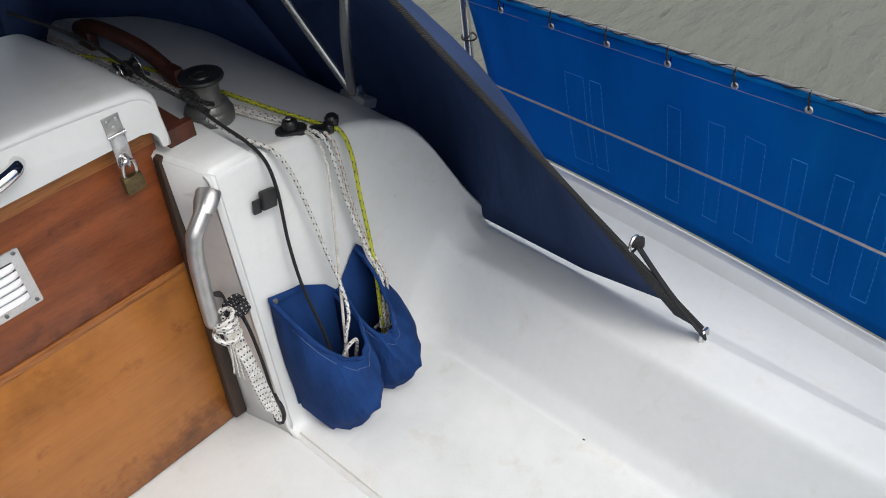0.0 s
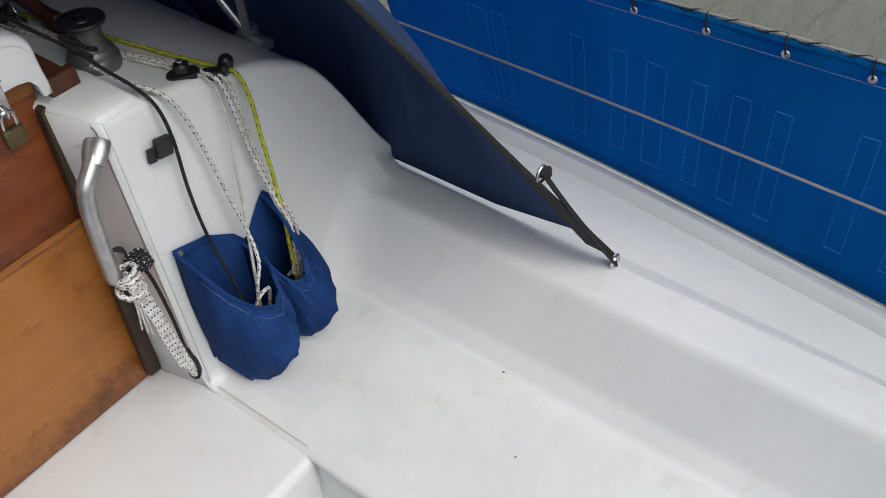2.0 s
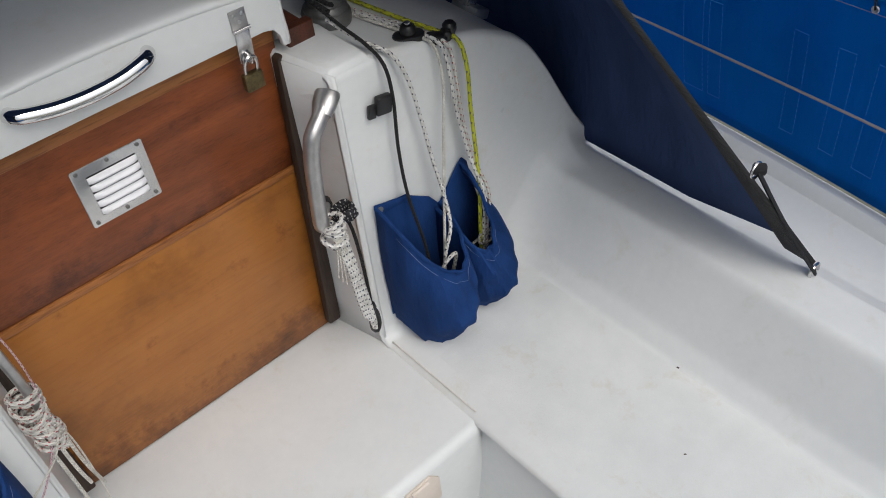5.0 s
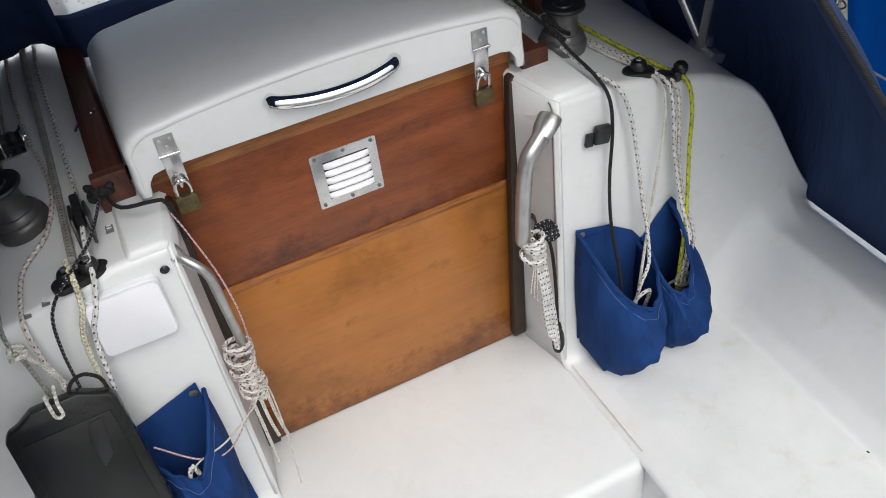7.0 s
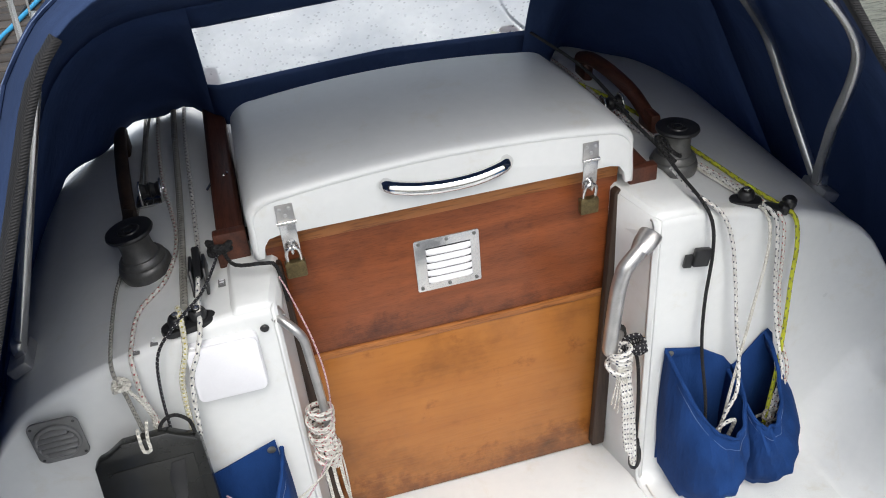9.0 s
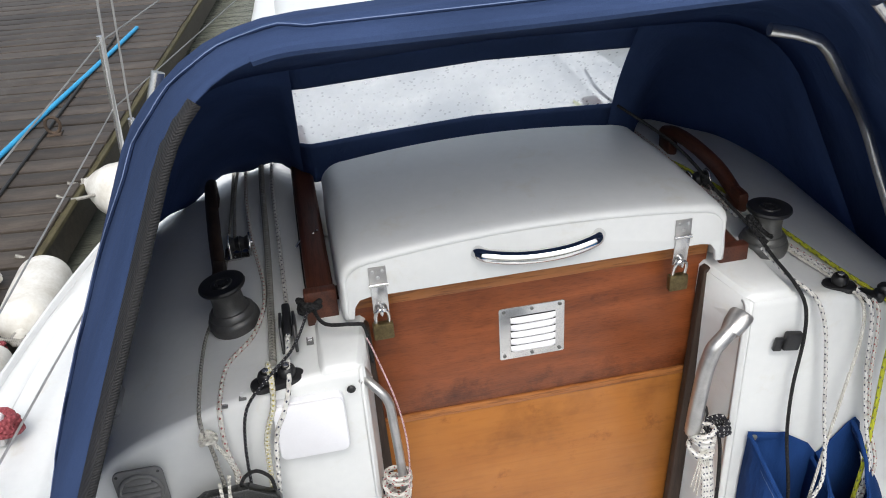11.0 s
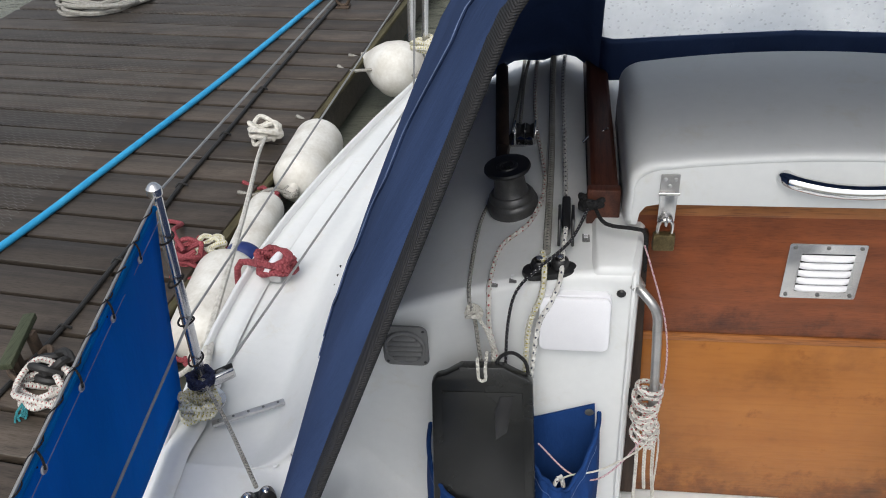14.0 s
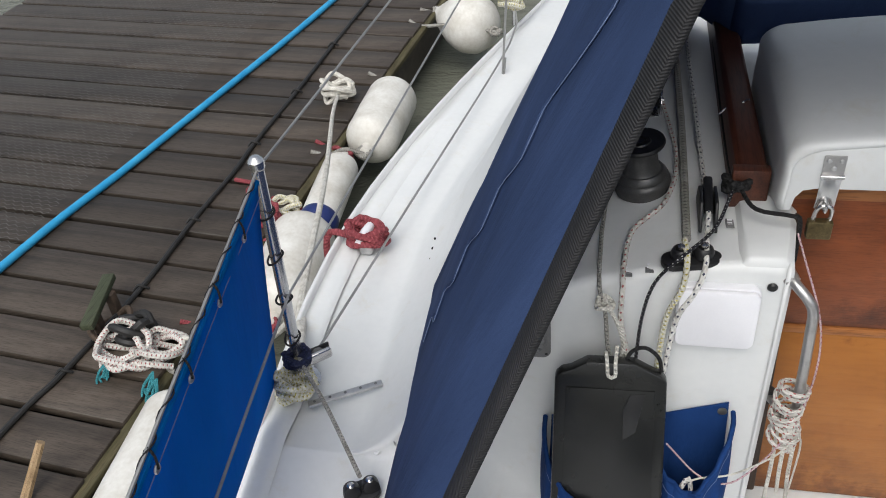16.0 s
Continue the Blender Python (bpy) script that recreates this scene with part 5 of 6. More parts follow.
part("cheek", box(0.583, -0.126, 0.624, 0.016, 0.024, 0.02, 0.005, (0, 12, -20), 3), BLACKPL, fl)
for x, y in ((-0.55, -0.118), (-0.52, -0.115), (-0.405, -0.03)):
    lbm = thing("line_label", (x, y, roof(x, y)), "small grey line label stuck on the roof edge", "label", "line labels")
    part("plate", box(x, y, roof(x, y) + 0.001, 0.012, 0.026, 0.002, 0.0005, (-8, 0, 0)), GREYPL, lbm)
    for k in range(3):
        part("print_bar", box(x, y - 0.007 + 0.007 * k, roof(x, y) + 0.0024, 0.007, 0.0035, 0.0008, 0), WHITEPL, lbm)

# starboard lines: along the roof, over the edge and down into the bag
FY = -0.144
line("yellow_line", on_roof((0.33, 0.78), (0.386, 0.502), (0.446, 0.363), (0.493, 0.238), (0.527, 0.101), (0.558, -0.028), (0.585, -0.11)) + [(0.597, -0.143, 0.612), (0.600, -0.158, 0.56), (0.600, -0.16, 0.48), (0.597, -0.17, 0.38), (0.582, -0.19, 0.30), (0.57, -0.20, 0.22), (0.565, -0.2, 0.1)], 0.0058, R_YEL, "yellow control line hanging into a canvas bag")
line("flecked_line", on_roof((0.36, 0.78), (0.40, 0.5), (0.425, 0.262), (0.493, 0.051), (0.541, -0.09)) + [(0.556, -0.142, 0.622), (0.563, -0.153, 0.56), (0.57, -0.155, 0.48), (0.582, -0.17, 0.37), (0.586, -0.2, 0.29), (0.575, -0.205, 0.22), (0.57, -0.2, 0.1)], 0.0052, R_FLECK, "white rope with dark flecks hanging into a bag")
line("flecked_line", on_roof((0.38, 0.78), (0.42, 0.5), (0.442, 0.262), (0.503, 0.051), (0.552, -0.09)) + [(0.57, -0.142, 0.617), (0.575, -0.153, 0.56), (0.582, -0.155, 0.46), (0.592, -0.17, 0.36), (0.598, -0.2, 0.29), (0.585, -0.205, 0.22), (0.58, -0.2, 0.1)], 0.0048, R_RED, "white rope with red flecks hanging into a bag")
line("white_line", on_roof((0.452, 0.262), (0.485, 0.051), (0.528, -0.09)) + [(0.54, -0.142, 0.628), (0.545, -0.153, 0.56), (0.528, -0.16, 0.44), (0.503, -0.175, 0.32), (0.478, -0.195, 0.24), (0.46, -0.2, 0.1)], 0.0042, R_WHITE, "plain white line hanging into a canvas bag")
line("flecked_line", [(0.412, -0.02, 0.69), (0.425, -0.09, 0.672), (0.448, -0.14, 0.655), (0.468, -0.153, 0.60), (0.486, -0.155, 0.50), (0.497, -0.162, 0.40), (0.503, -0.175, 0.33), (0.492, -0.2, 0.27), (0.465, -0.21, 0.22), (0.45, -0.2, 0.1)], 0.0052, R_FLECK, "white rope with dark flecks hanging into a bag")
line("black_line", [(0.30, 0.62, 0.83), (0.312, 0.522, 0.80), (0.345, 0.227, 0.80), (0.368, 0.06, 0.76), (0.40, 0.0, 0.72), (0.415, -0.055, 0.69), (0.423, -0.11, 0.672), (0.428, -0.146, 0.645), (0.434, -0.15, 0.578), (0.430, -0.15, 0.466), (0.43, -0.16, 0.361), (0.434, -0.19, 0.24), (0.434, -0.2, 0.1)], 0.0045, R_BLACK, "black shock cord led over the roof edge")
line("black_rope", [(0.40, 0.02, 0.735), (0.43, 0.0, 0.705), (0.445, 0.01, 0.695), (0.41, 0.03, 0.73), (0.395, 0.0, 0.73), (0.42, -0.02, 0.7)], 0.0055, R_BLACK, "black cord hitched round the hatch runner end")
line("bag_tail", [(0.45, -0.2, 0.14), (0.447, -0.22, 0.20), (0.462, -0.226, 0.222), (0.482, -0.22, 0.215), (0.487, -0.212, 0.19), (0.485, -0.2, 0.14)], 0.0055, R_FLECK, "white rope end curled in a canvas bag")
line("bag_tail", [(0.555, -0.19, 0.17), (0.585, -0.21, 0.20), (0.605, -0.20, 0.19), (0.58, -0.215, 0.175), (0.555, -0.21, 0.185), (0.575, -0.2, 0.2), (0.6, -0.21, 0.17)], 0.0045, R_GREY, "grey rope end curled in a canvas bag")
# black strap clip on the bulkhead
sc = thing("strap_clip", (0.412, -0.14, 0.57), "black plastic strap clip on the bulkhead", "clip")
part("body", box(0.416, -0.144, 0.572, 0.032, 0.014, 0.036, 0.004, (0, 10, 0), 3), BLACKPL, sc)
part("tongue", box(0.393, -0.140, 0.566, 0.016, 0.008, 0.026, 0.002, (0, 10, 0)), BLACKPL, sc)

# port lines
line("red_fleck_line", on_roof((-0.50, 0.82), (-0.512, 0.64), (-0.503, 0.386), (-0.478, 0.157), (-0.497, 0.035), (-0.545, -0.028), (-0.557, -0.11)) + [(-0.557, -0.145, 0.62), (-0.557, -0.153, 0.56), (-0.545, -0.158, 0.50), (-0.538, -0.165, 0.46)], 0.0056, R_RED, "white rope with red flecks led over the roof edge")
line("grey_line", on_roof((-0.54, 0.82), (-0.545, 0.5), (-0.56, 0.2), (-0.588, 0.06), (-0.592, -0.10)) + [(-0.588, -0.145, 0.602), (-0.580, -0.153, 0.575), (-0.575, -0.158, 0.52), (-0.568, -0.17, 0.475)], 0.0046, R_GREY, "old grey line led over the roof edge")
line("cream_tails", [(-0.583, -0.15, 0.60), (-0.573, -0.157, 0.585), (-0.558, -0.16, 0.55), (-0.548, -0.16, 0.50), (-0.543, -0.165, 0.46)], 0.0042, R_WHITE, "pale line tied to its neighbour on the bulkhead")
line("cream_tails", [(-0.585, -0.152, 0.595), (-0.565, -0.16, 0.57), (-0.552, -0.16, 0.53), (-0.555, -0.165, 0.475)], 0.0042, R_WHITE, "pale line tied to its neighbour on the bulkhead")
tagged(knot((-0.581, -0.154, 0.592), 0.012, 0.0042, R_WHITE, 3, 41, "line_hitch"), "small hitch in a pale line", "rope")
line("flecked_line", on_roof((-0.43, 0.82), (-0.45, 0.608), (-0.444, 0.292), (-0.438, 0.041), up=0.012) + [(-0.438, -0.03, 0.682), (-0.442, -0.09, 0.675), (-0.445, -0.138, 0.655), (-0.458, -0.153, 0.62), (-0.478, -0.155, 0.57), (-0.49, -0.165, 0.46)], 0.0056, R_FLECK, "white rope with dark flecks through a jammer")
line("cream_line", [(-0.474, -0.10, 0.678), (-0.47, -0.13, 0.668), (-0.474, -0.152, 0.63), (-0.493, -0.156, 0.57), (-0.50, -0.165, 0.46)], 0.0062, R_CREAM, "cream rope with yellow flecks from the organiser")
line("conduit", on_roof((-0.462, 0.82), (-0.474, 0.65), (-0.468, 0.257), (-0.468, -0.07), up=0.009), 0.0088, R_GREY, "thick grey halyard along the cabin roof")
line("grey_line", on_roof((-0.515, 0.82), (-0.535, 0.6), (-0.535, 0.37), up=0.012), 0.005, R_GREY, "grey halyard led to a rope block")
line("black_fleck_cord", [(-0.395, 0.03, 0.70), (-0.41, -0.02, 0.69), (-0.434, -0.085, 0.685), (-0.475, -0.13, 0.672), (-0.512, -0.153, 0.64), (-0.527, -0.156, 0.57), (-0.532, -0.165, 0.47)], 0.0036, R_BLKFL, "thin black cord with white flecks")
line("black_rope", on_roof((-0.40, 0.75), (-0.402, 0.4), (-0.40, 0.1), up=0.02) + [(-0.392, 0.0, 0.70), (-0.375, -0.05, 0.70), (-0.33, -0.07, 0.705), (-0.312, -0.05, 0.68), (-0.306, -0.04, 0.60)], 0.0045, R_BLACK, "black shock cord round the hatch runner")
tagged(knot((-0.397, 0.015, 0.70), 0.018, 0.006, R_BLACK, 4, 44, "cord_hitch"), "black cord hitched to the runner", "rope")
hk = thing("wire_hook", (-0.395, 0.22, 0.70), "small steel wire hook on the hatch runner", "hook")
part("hook", tube([(-0.41, 0.22, 0.70), (-0.398, 0.222, 0.712), (-0.385, 0.22, 0.716), (-0.372, 0.224, 0.722), (-0.366, 0.218, 0.73)], 0.0022, 6, 0.005), STEEL, hk)

# ---- port bulkhead fittings ----
jb = thing("junction_box", (-0.41, YB - 0.02, 0.555), "white plastic junction box on the bulkhead", "junction box")
part("back", prism(rounded(0.114, 0.110, 0.012), 0.014, Matrix.Translation((-0.421, YB, 0.572)) @ STAND, 0.0015), WHITEPL, jb)
part("lid", prism(rounded(0.112, 0.108, 0.012), 0.009, Matrix.Translation((-0.421, YB - 0.0145, 0.572)) @ STAND, 0.003), WHITEPL, jb)
tagged(part("plug_button", lathe([(0.007, 0), (0.0075, 0.002), (0.005, 0.005)], 14, Matrix.Translation((-0.350, YB - 0.002, 0.625)) @ STAND), BLACKPL), "small black rubber plug in the bulkhead", "plug")
hv = thing("loudspeaker_grille", (-0.695, YB - 0.02, 0.512), "round grey louvred vent on the port bulkhead", "vent")
hx, hz = -0.700, 0.512
part("plate", prism(rounded(0.078, 0.086, 0.014), 0.005, Matrix.Translation((hx, YB - 0.018, hz)) @ STAND, 0.0015), GREYPL, hv)
part("rim", tube([(hx + 0.032 * math.cos(a), YB - 0.025, hz + 0.032 * math.sin(a)) for a in np.linspace(0, 6.283, 26)], 0.004, 8, 0.006), GREYPL, hv)
part("throat", lathe([(0.029, 0), (0.029, 0.002)], 24, Matrix.Translation((hx, YB - 0.022, hz)) @ STAND), BLACKPL, hv)
for k in range(5):
    z = hz - 0.022 + k * 0.011
    w = math.sqrt(max(0.0001, 0.03 ** 2 - (z - hz) ** 2))
    part("slat", box(hx, YB - 0.027, z, 2 * w, 0.01, 0.0035, 0.001, (35, 0, 0)), GREYPL, hv)
for dx in (-0.032, 0.032):
    for dz in (-0.034, 0.034):
        part("screw", lathe([(0.003, 0), (0.0025, 0.0015)], 8, Matrix.Translation((hx + dx, YB - 0.022, hz + dz)) @ STAND), BLACKPL, hv)


# stainless grab handles on the companionway jambs
def jamb_handle(pts, label, r=0.0115, k=1.0):
    h = thing("companionway_rail", pts[0], label, "grab handle", "companionway grab handles")
    part("tube", tube(pts, r, 16, 0.006), BRUSHED, h)
    a, b = Vector(pts[0]), Vector(pts[1])
    d = (a - b).normalized()
    m = Matrix.Translation(a) @ d.to_track_quat("Z", "Y").to_matrix().to_4x4()
    part("flattened_end", lathe([(0.0128, -0.03), (0.0165, -0.012), (0.0175, 0.008), (0.0165, 0.012), (0.012, 0.0135)], 20, m @ Matrix.Diagonal((1.05 * k, 0.72 * k, 1, 1))), BRUSHED, h)
    part("screw", lathe([(0.005, 0), (0.004, 0.003)], 12, Matrix.Translation(a + Vector((-0.0, -0.012, 0.004))) @ STAND), ALU, h)
    part("foot", lathe([(0.016, -0.004), (0.018, 0.0), (0.014, 0.012)], 16, Matrix.Translation(pts[-1]) @ Euler((radians(90), 0, 0)).to_matrix().to_4x4()), RUBBER, h)


jamb_handle([(0.314, -0.134, 0.632), (0.297, -0.144, 0.621), (0.270, -0.154, 0.603), (0.262, -0.156, 0.595), (0.258, -0.156, 0.582), (0.252, -0.154, 0.545), (0.247, -0.15, 0.465), (0.246, -0.146, 0.41), (0.262, -0.12, 0.388), (0.295, -0.075, 0.38)], "brushed stainless grab handle beside the companionway", 0.0142, 1.22)
jamb_handle([(-0.338, -0.104, 0.640), (-0.321, -0.132, 0.633), (-0.303, -0.148, 0.618), (-0.294, -0.151, 0.598), (-0.291, -0.151, 0.56), (-0.286, -0.149, 0.46), (-0.284, -0.146, 0.37), (-0.29, -0.115, 0.345), (-0.312, -0.07, 0.34)], "brushed stainless grab handle beside the companionway", 0.0078, 0.85)


def hank(x, y, z, seed, material, label, loops=5, drop=0.2, r=0.0052, rw=0.02, slant=0.0):
    """A rope coiled and wrapped, hanging from a handle."""
    g = random.Random(seed)
    h = thing("coiled_line", (x, y, z), label, "rope", "coiled lines on the handles")
    for k in range(loops):
        dx, dy = g.uniform(-0.012, 0.012), g.uniform(-0.012, 0.012)
        part("wrap", tube([(x + dx * 0.4 + rw * math.cos(a + k), y + dy * 0.4 + rw * math.sin(a + k), z + 0.012 * (k - loops / 2) + 0.006 * math.sin(a)) for a in np.linspace(0, 6.6, 14)], r, 7, 0.006), material, h)
    for k in range(3):
        dx = -0.008 + 0.007 * k + g.uniform(-0.002, 0.002)
        dz = drop * g.uniform(0.82, 1.0)
        down = ((0.0, 0.0, -0.012), (0.003, 0.35, -0.02), (0.004, 0.8, -0.014), (0.007, 1.0, -0.012), (0.012, 0.97, -0.012), (0.013, 0.6, -0.01), (0.008, 0.0, -0.004))
        part("loop", tube([(x + dx + ox + slant * t, y + oy, z - dz * t) for ox, t, oy in down], r, 7, 0.01), material, h)
    return h


h1 = hank(0.262, -0.152, 0.388, 2, R_FLECK, "white flecked line coiled round the grab handle", 5, 0.29, 0.0044, slant=0.022)
for k in range(6):
    part("frayed_strand", tube([(0.258, -0.165, 0.395), (0.25 + 0.004 * k, -0.172, 0.35), (0.242 + 0.007 * k, -0.17, 0.29 - 0.014 * (k % 3))], 0.0016, 5, 0.01), R_WHITE, h1)
line("black_lanyard", [(0.296, -0.135, 0.40), (0.308, -0.14, 0.35), (0.312, -0.145, 0.25), (0.31, -0.15, 0.14)], 0.005, R_BLACK, "black lanyard hanging beside a coiled line")
cb = thing("carabiner", (0.310, -0.15, 0.08), "black plastic snap hook on a lanyard", "snap hook")
part("hook", tube([(0.310, -0.15, 0.14), (0.302, -0.152, 0.125), (0.300, -0.153, 0.085), (0.309, -0.154, 0.07), (0.318, -0.153, 0.085), (0.317, -0.152, 0.12), (0.310, -0.15, 0.14)], 0.0048, 8, 0.006), BLACKPL, cb)
part("collar", lathe([(0.007, 0), (0.009, 0.008), (0.007, 0.02)], 12, Matrix.Translation((0.310, -0.15, 0.13))), BLACKPL, cb)
knot((0.298, -0.138, 0.395), 0.02, 0.006, R_BLKFL, 4, 51, "black_coil", None, 0.8)
tagged(bpy.data.objects["black_coil"], "black cord coiled behind the grab handle", "rope")
h2 = hank(-0.294, -0.150, 0.395, 7, R_RED, "white line with red flecks coiled round the grab handle", 10, 0.1, 0.0036, 0.021)
for k, (dx, dz) in enumerate(((0.0, 0.13), (0.014, 0.15), (-0.014, 0.2))):
    part("tail", tube([(-0.292 + dx, -0.162, 0.35), (-0.29 + dx, -0.166, 0.26), (-0.285 + dx * 1.2, -0.162, 0.33 - dz)], 0.0032, 6, 0.015), R_WHITE, h2)
line("pink_rope", [(-0.475, -0.2, 0.345), (-0.42, -0.21, 0.285), (-0.37, -0.21, 0.275), (-0.315, -0.18, 0.315), (-0.285, -0.165, 0.38), (-0.272, -0.158, 0.48), (-0.278, -0.14, 0.57), (-0.30, -0.07, 0.63), (-0.312, -0.05, 0.66)], 0.0021, R_PINK, "thin pink and white cord slung to the handle")
line("white_rope", [(-0.445, -0.205, 0.25), (-0.42, -0.215, 0.285), (-0.37, -0.212, 0.3), (-0.31, -0.19, 0.325), (-0.275, -0.18, 0.36), (-0.272, -0.175, 0.2), (-0.28, -0.19, 0.08)], 0.0022, R_WHITE, "thin white cord slung to the handle")


# ---- canvas rope bags ----
def pouch(parent, x0, x1, z0, z1, zb, dip, depth, skew=0.0, top_in=0.0, slack=False):
    """One pocket: rim sagging at the front, belly, gathered bottom."""
    rows_ = []
    n_ = 25
    for v in np.linspace(0, 1, 15):
        row = []
        for a in np.linspace(0, math.pi, n_):
            f = (1 - math.cos(a)) / 2
            rim = z0 + (z1 - z0) * f - dip * ((1 - abs(math.cos(a)) ** 1.3) if slack else math.sin(a) ** 1.3)
            bot = zb + 0.045 * max(0.0, abs(f - 0.5) * 2 - 0.72) / 0.28 + skew * (f - 0.5)
            d = depth * (0.78 + 0.35 * math.sin(math.pi * min(1, v * 0.9 + 0.1)) - 0.12 * v ** 5)
            xe = x1 - top_in * (1 - ease(0.0, 0.6, v))
            xc, hw = (x0 + xe) / 2, (xe - x0) / 2 * (1 + 0.08 * math.sin(math.pi * v) - 0.07 * v ** 3)
            wr = 0.006 * math.sin(7 * a + 5 * v) * v + 0.004 * math.sin(15 * a - 9 * v) + 0.005 * math.sin(4 * a + 14 * v)
            row.append((xc - hw * math.cos(a), YB - 0.008 - (d + wr) * math.sin(a) ** 0.8, rim + (bot - rim) * v))
        rows_.append(row)
    last = rows_[-1]
    for k in range(1, 5):
        rows_.append([(x, y + (YB - 0.01 - y) * k / 4, z + 0.004 * k) for x, y, z in last])
    ob = part("pouch", sheet(rows_), BAGBLUE, parent)
    solid(ob, 0.002)
    rim = [Vector(q) + Vector((0, -0.001, -0.001)) for q in rows_[0]]
    part("rim_hem", tube(rim, 0.0042, 6, 0.02), BAGBLUE, ob)
    part("stitching", tube([Vector(q) + Vector((0, -0.0035, -0.004)) for q in rows_[1]], 0.0004, 4, 0.02), STITCH, ob)
    return ob


def back_panel(parent, outline):
    ob = part("back_panel", prism(outline, 0.003, at_y(YB - 0.004), 0.0008), BAGBLUE, parent)
    return ob


bag = thing("rope_bag", (0.5, YB, 0.05), "blue canvas twin rope bag hanging on the starboard bulkhead", "rope bag", "rope bags")
back_panel(bag, [(0.365, 0.06), (0.628, 0.08), (0.638, 0.17), (0.612, 0.27), (0.600, 0.335), (0.588, 0.35), (0.575, 0.34), (0.52, 0.272), (0.497, 0.305), (0.44, 0.345), (0.366, 0.365)])
pouch(bag, 0.366, 0.518, 0.362, 0.28, 0.002, 0.10, 0.138)
pouch(bag, 0.508, 0.638, 0.27, 0.345, 0.012, 0.10, 0.13, 0.03, 0.058)
part("eyelet", lathe([(0.004, 0), (0.007, 0.001), (0.008, 0.003), (0.005, 0.004)], 14, Matrix.Translation((0.374, YB - 0.009, 0.353)) @ STAND), GREYAN, bag)
part("hem_band", box(0.405, YB - 0.009, 0.347, 0.07, 0.003, 0.016, 0.001, (0, 8, 0)), BAGBLUE, bag)
bag2 = thing("rope_bag", (-0.52, YB, 0.0), "blue canvas twin rope bag hanging on the port bulkhead", "rope bag", "rope bags")
back_panel(bag2, [(-0.672, 0.03), (-0.365, 0.02), (-0.38, 0.382), (-0.474, 0.345), (-0.56, 0.315), (-0.662, 0.315)])
pouch(bag2, -0.495, -0.372, 0.30, 0.365, 0.02, 0.075, 0.1, slack=True)
pouch(bag2, -0.672, -0.485, 0.315, 0.2, 0.02, 0.02, 0.165, slack=True)
part("eyelet", lathe([(0.004, 0), (0.007, 0.001), (0.008, 0.003), (0.005, 0.004)], 14, Matrix.Translation((-0.389, YB - 0.009, 0.366)) @ STAND), GREYAN, bag2)
line("bag_tail", [(-0.45, -0.2, 0.20), (-0.445, -0.215, 0.26), (-0.435, -0.21, 0.275), (-0.43, -0.215, 0.24), (-0.44, -0.225, 0.19)], 0.0056, R_FLECK, "white rope end standing out of a canvas bag")
line("bag_tail", [(-0.425, -0.2, 0.15), (-0.415, -0.22, 0.2), (-0.40, -0.225, 0.18), (-0.395, -0.23, 0.13)], 0.009, R_BLKFL, "thick dark rope end in a canvas bag")
line("bag_tail", [(-0.56, -0.285, 0.15), (-0.558, -0.292, 0.2), (-0.545, -0.292, 0.215), (-0.532, -0.292, 0.2), (-0.53, -0.288, 0.15)], 0.006, R_FLECK, "white rope bight hanging over a canvas bag")

# black plastic panel standing in the port bag
tab = thing("black_case", (-0.567, -0.22, 0.3), "black plastic instrument case tied up in a canvas bag", "case")
lean = radians(90 - 14)
TM = Matrix.Translation((-0.568, -0.178, 0.488)) @ Euler((lean, 0, radians(2))).to_matrix().to_4x4()
o = [(-0.086, -0.34), (0.086, -0.34), (0.09, -0.33), (0.083, -0.01), (0.074, 0.0), (0.06, 0.006), (0.035, 0.02), (-0.035, 0.02), (-0.06, 0.004), (-0.074, 0.0), (-0.083, -0.01), (-0.09, -0.33)]
part("shell", prism(o, 0.024, TM, 0.004), CHARCOAL, tab)
part("face", prism([(-0.072, -0.32), (0.072, -0.32), (0.066, -0.025), (-0.066, -0.025)], 0.003, TM @ Matrix.Translation((0, 0, 0.0235)), 0.001), CHARCOAL, tab)
part("recess", prism([(0.022, -0.115), (0.04, -0.1), (0.052, -0.03), (0.03, -0.032), (0.02, -0.06)], 0.002, TM @ Matrix.Translation((0, 0, 0.026)), 0.0005), BLACKPL, tab)
part("tie", tube([TM @ Vector(q) for q in ((-0.008, 0.0, -0.002), (-0.008, 0.03, 0.01), (-0.006, 0.02, 0.026), (-0.004, 0.0, 0.028), (0.006, 0.0, 0.028), (0.006, 0.02, 0.026), (0.008, 0.04, 0.006))], 0.003, 6, 0.006), R_WHITE, tab)
part("lanyard", tube([TM @ Vector(q) for q in ((0.02, 0.012, 0.01), (0.03, 0.03, 0.004), (0.05, 0.035, 0.0), (0.07, 0.02, 0.002), (0.075, 0.0, 0.01))], 0.003, 6, 0.006), R_BLACK, tab)

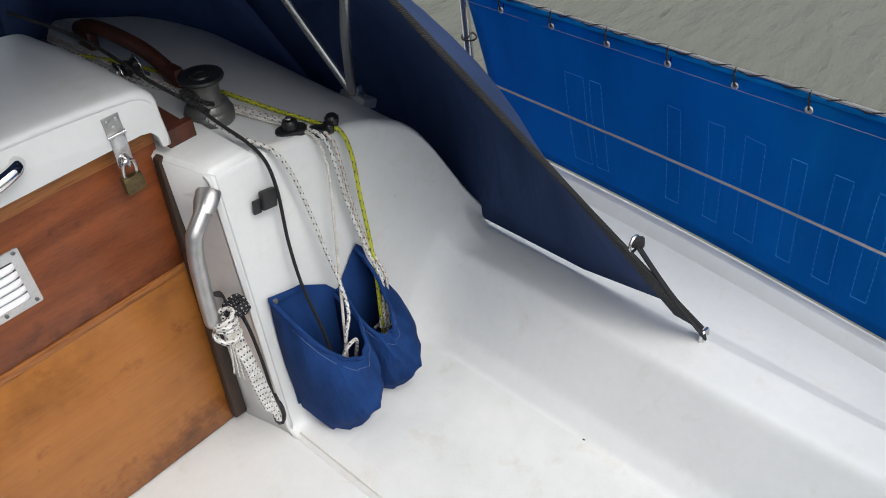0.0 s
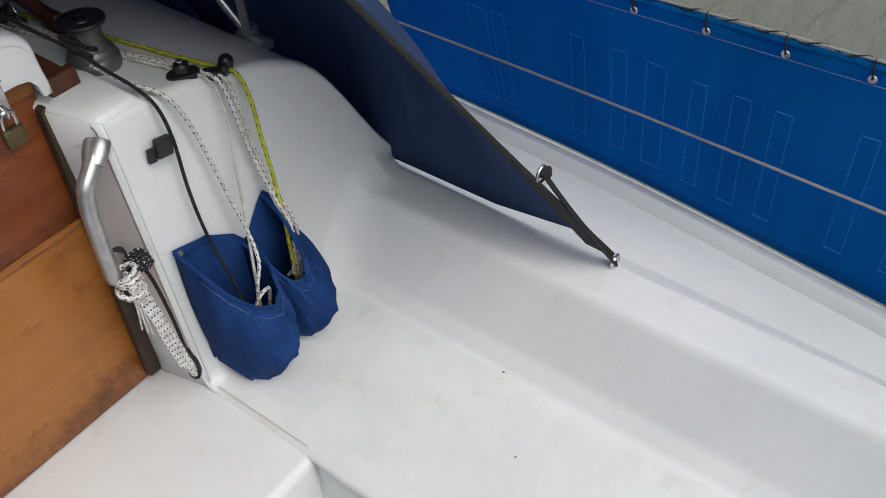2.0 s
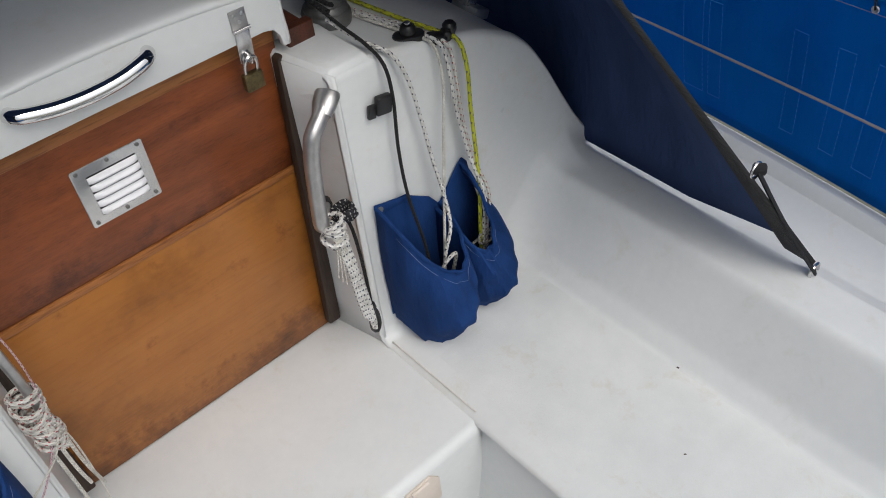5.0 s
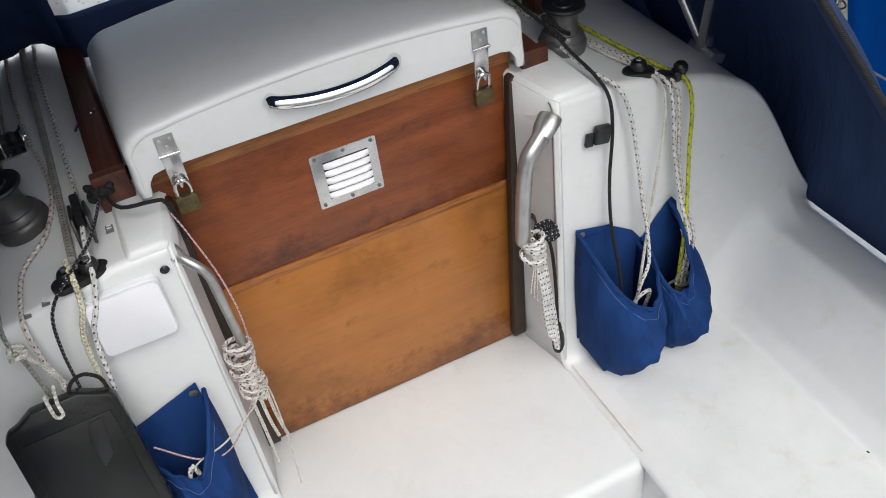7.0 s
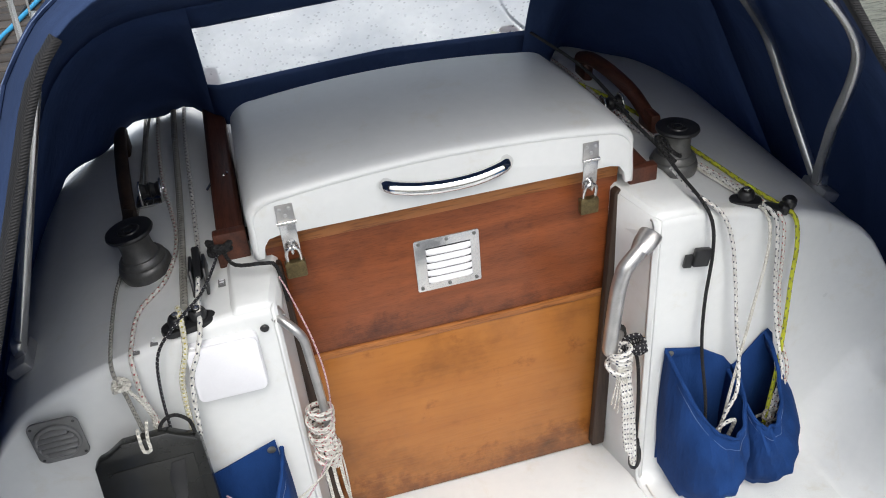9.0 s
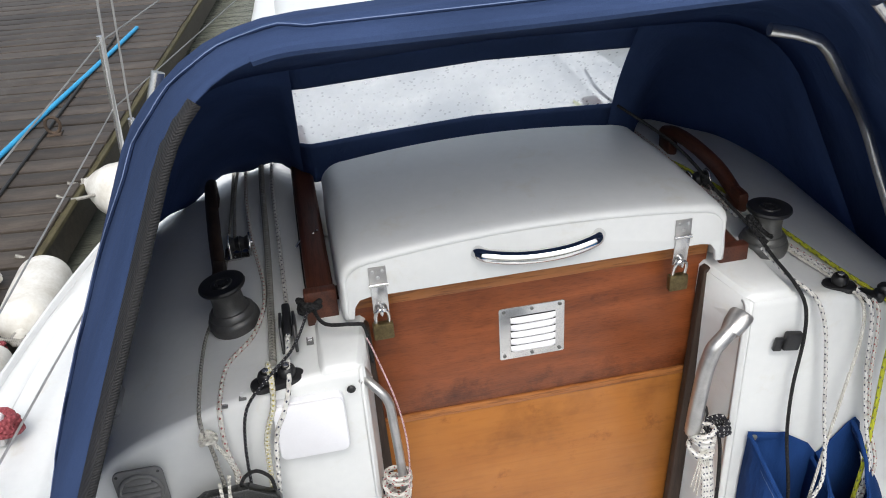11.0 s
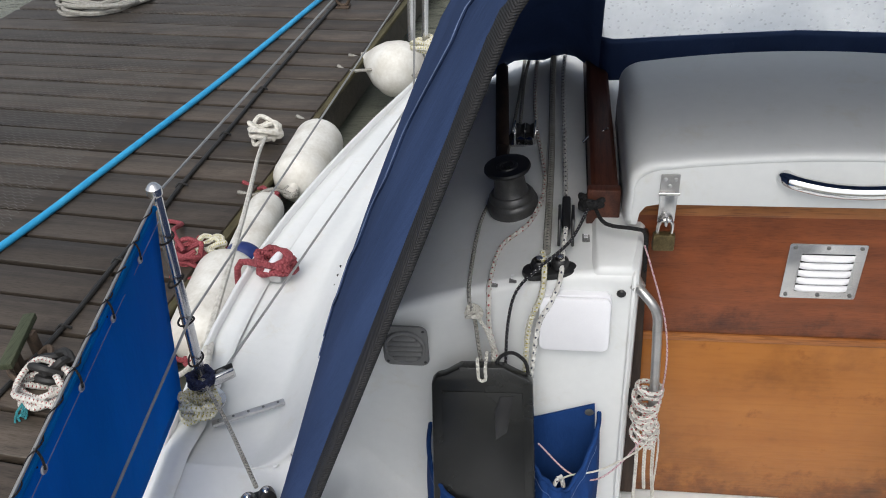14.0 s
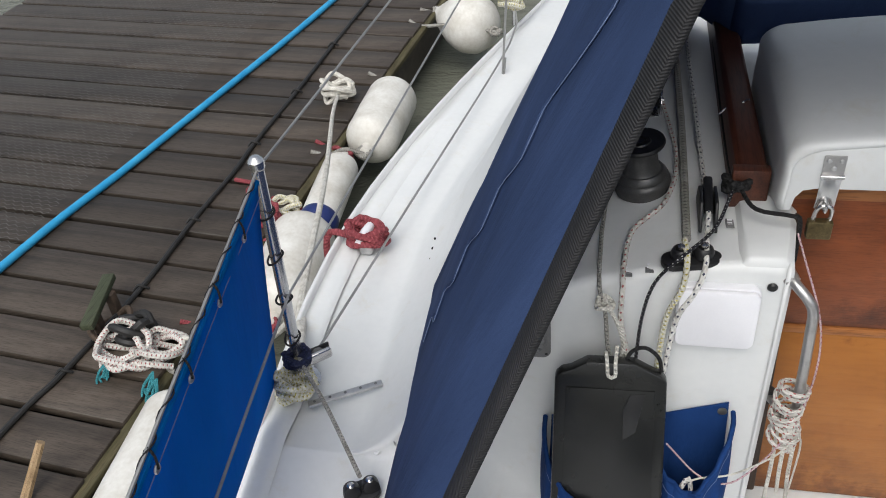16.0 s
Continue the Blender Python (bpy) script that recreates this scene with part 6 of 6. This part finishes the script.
# small locker plate on the face of the bridge deck
lk = thing("locker_plate", (0.17, -0.432, -0.06), "beige plastic hinged cover below the bridge deck edge", "cover")
part("plate", prism([(-0.05, -0.05), (0.05, -0.05), (0.05, 0.02), (0.03, 0.045), (-0.03, 0.045), (-0.05, 0.02)], 0.006, Matrix.Translation((0.165, -0.43, -0.075)) @ STAND, 0.002), BEIGEPL, lk)
part("hinge", tube([(0.145, -0.439, -0.035), (0.185, -0.439, -0.035)], 0.004, 8, 0.02), BEIGEPL, lk)
tagged(part("sealant_bead", tube([(0.343, -0.15, 0.0), (0.344, -0.25, 0.0), (0.3445, -0.34, 0.0), (0.345, -0.405, -0.001)], 0.0026, 6, 0.02, flat=0.5), mottled("grubby_sealant", (0.62, 0.6, 0.56), (0.75, 0.74, 0.71), 0.6, scale=25, fine=200)), "grubby beige sealant bead along the seat joint", "sealant", kind="structure")
# pits and scuffs in the gelcoat
pits = []
g = random.Random(5)
for x, y in ((0.742, -0.98), (0.745, -1.0), (0.727, -0.84), (0.731, -0.825), (0.735, -0.93), (0.70, -0.62), (0.725, -0.55), (0.55, -0.75), (0.6, -1.05)):
    pits.append(box(x + g.uniform(-0.003, 0.003), y, 0.003, 0.0025, 0.005, 0.0015, 0, (0, 0, g.uniform(0, 90))))
ob = part("gelcoat_chips", joined(pits), DARKWOOD)
tagged(ob, "small dark chips in the seat gelcoat", "chips", kind="stuff")


# stitched outlines on the weather cloth, kept as plain bars
THREAD = mottled("pale_blue_thread", (0.01, 0.19, 0.53), (0.03, 0.25, 0.6), 0.8)


def on_cloth(y, z):
    t = (z - 0.2) / (0.65 - 0.205)
    xb_, xt_ = beam(y) - 0.002, 1.13 + 0.015 * min(0, y)
    return (xb_ + (xt_ - xb_) * t + 0.012 * math.sin(3.1 * t) * math.sin(y * 9) + 0.004 * t * math.sin(y * 31 + 4 * t) - 0.0032, y, z)


bars = []
for y0, w_ in ((-0.235, 0.05), (-0.30, 0.03), (-0.485, 0.032), (-0.58, 0.035), (-0.66, 0.045), (-0.76, 0.03), (-0.84, 0.035), (-0.92, 0.03), (-1.06, 0.032), (-1.16, 0.05)):
    for y_ in (y0, y0 - w_):
        for k in range(17):   # a dashed seam
            z = 0.265 + 0.0148 * k
            bars.append(tube([on_cloth(y_, z), on_cloth(y_, z + 0.009)], 0.0007, 4, 0.02))
    for z in (0.265, 0.516):
        bars.append(tube([on_cloth(y0, z), on_cloth(y0 - w_, z)], 0.0007, 4, 0.02))
ob = part("stitched_bars", joined(bars), THREAD)
tagged(ob, "faint stitched bars on the weather cloth", "stitching", kind="stuff")

# press studs on the starboard side deck
for x, y in ((1.155, -0.52), (1.175, -0.32), (1.1, -0.9)):
    ps = thing("press_stud", (x, y, 0.172), "small press stud on the side deck", "stud", "press studs")
    part("cap", lathe([(0.006, 0), (0.0055, 0.003), (0.003, 0.005), (0.001, 0.0052)], 14, Matrix.Translation((x, y, 0.17))), GREYPL, ps)
# frayed lacing along the port foot of the hood
zig = []
for k in range(26):
    y = -0.02 + 0.02 * k
    zig.append((-0.958 - 0.0012 * k - (0.01 if k % 2 else -0.002), y, 0.192 + 0.006 * (k % 2)))
tagged(part("hood_lacing", tube(zig, 0.003, 6, 0.01), R_BLACK), "black lacing cord along the foot of the sprayhood", "rope")
tagged(part("hood_bolt_rope", tube([(-0.962, -0.05, 0.184), (-0.985, 0.2, 0.182), (-0.985, 0.25, 0.184)], 0.005, 8, 0.03), R_GREY), "grey worn bolt rope along the foot of the sprayhood", "rope")
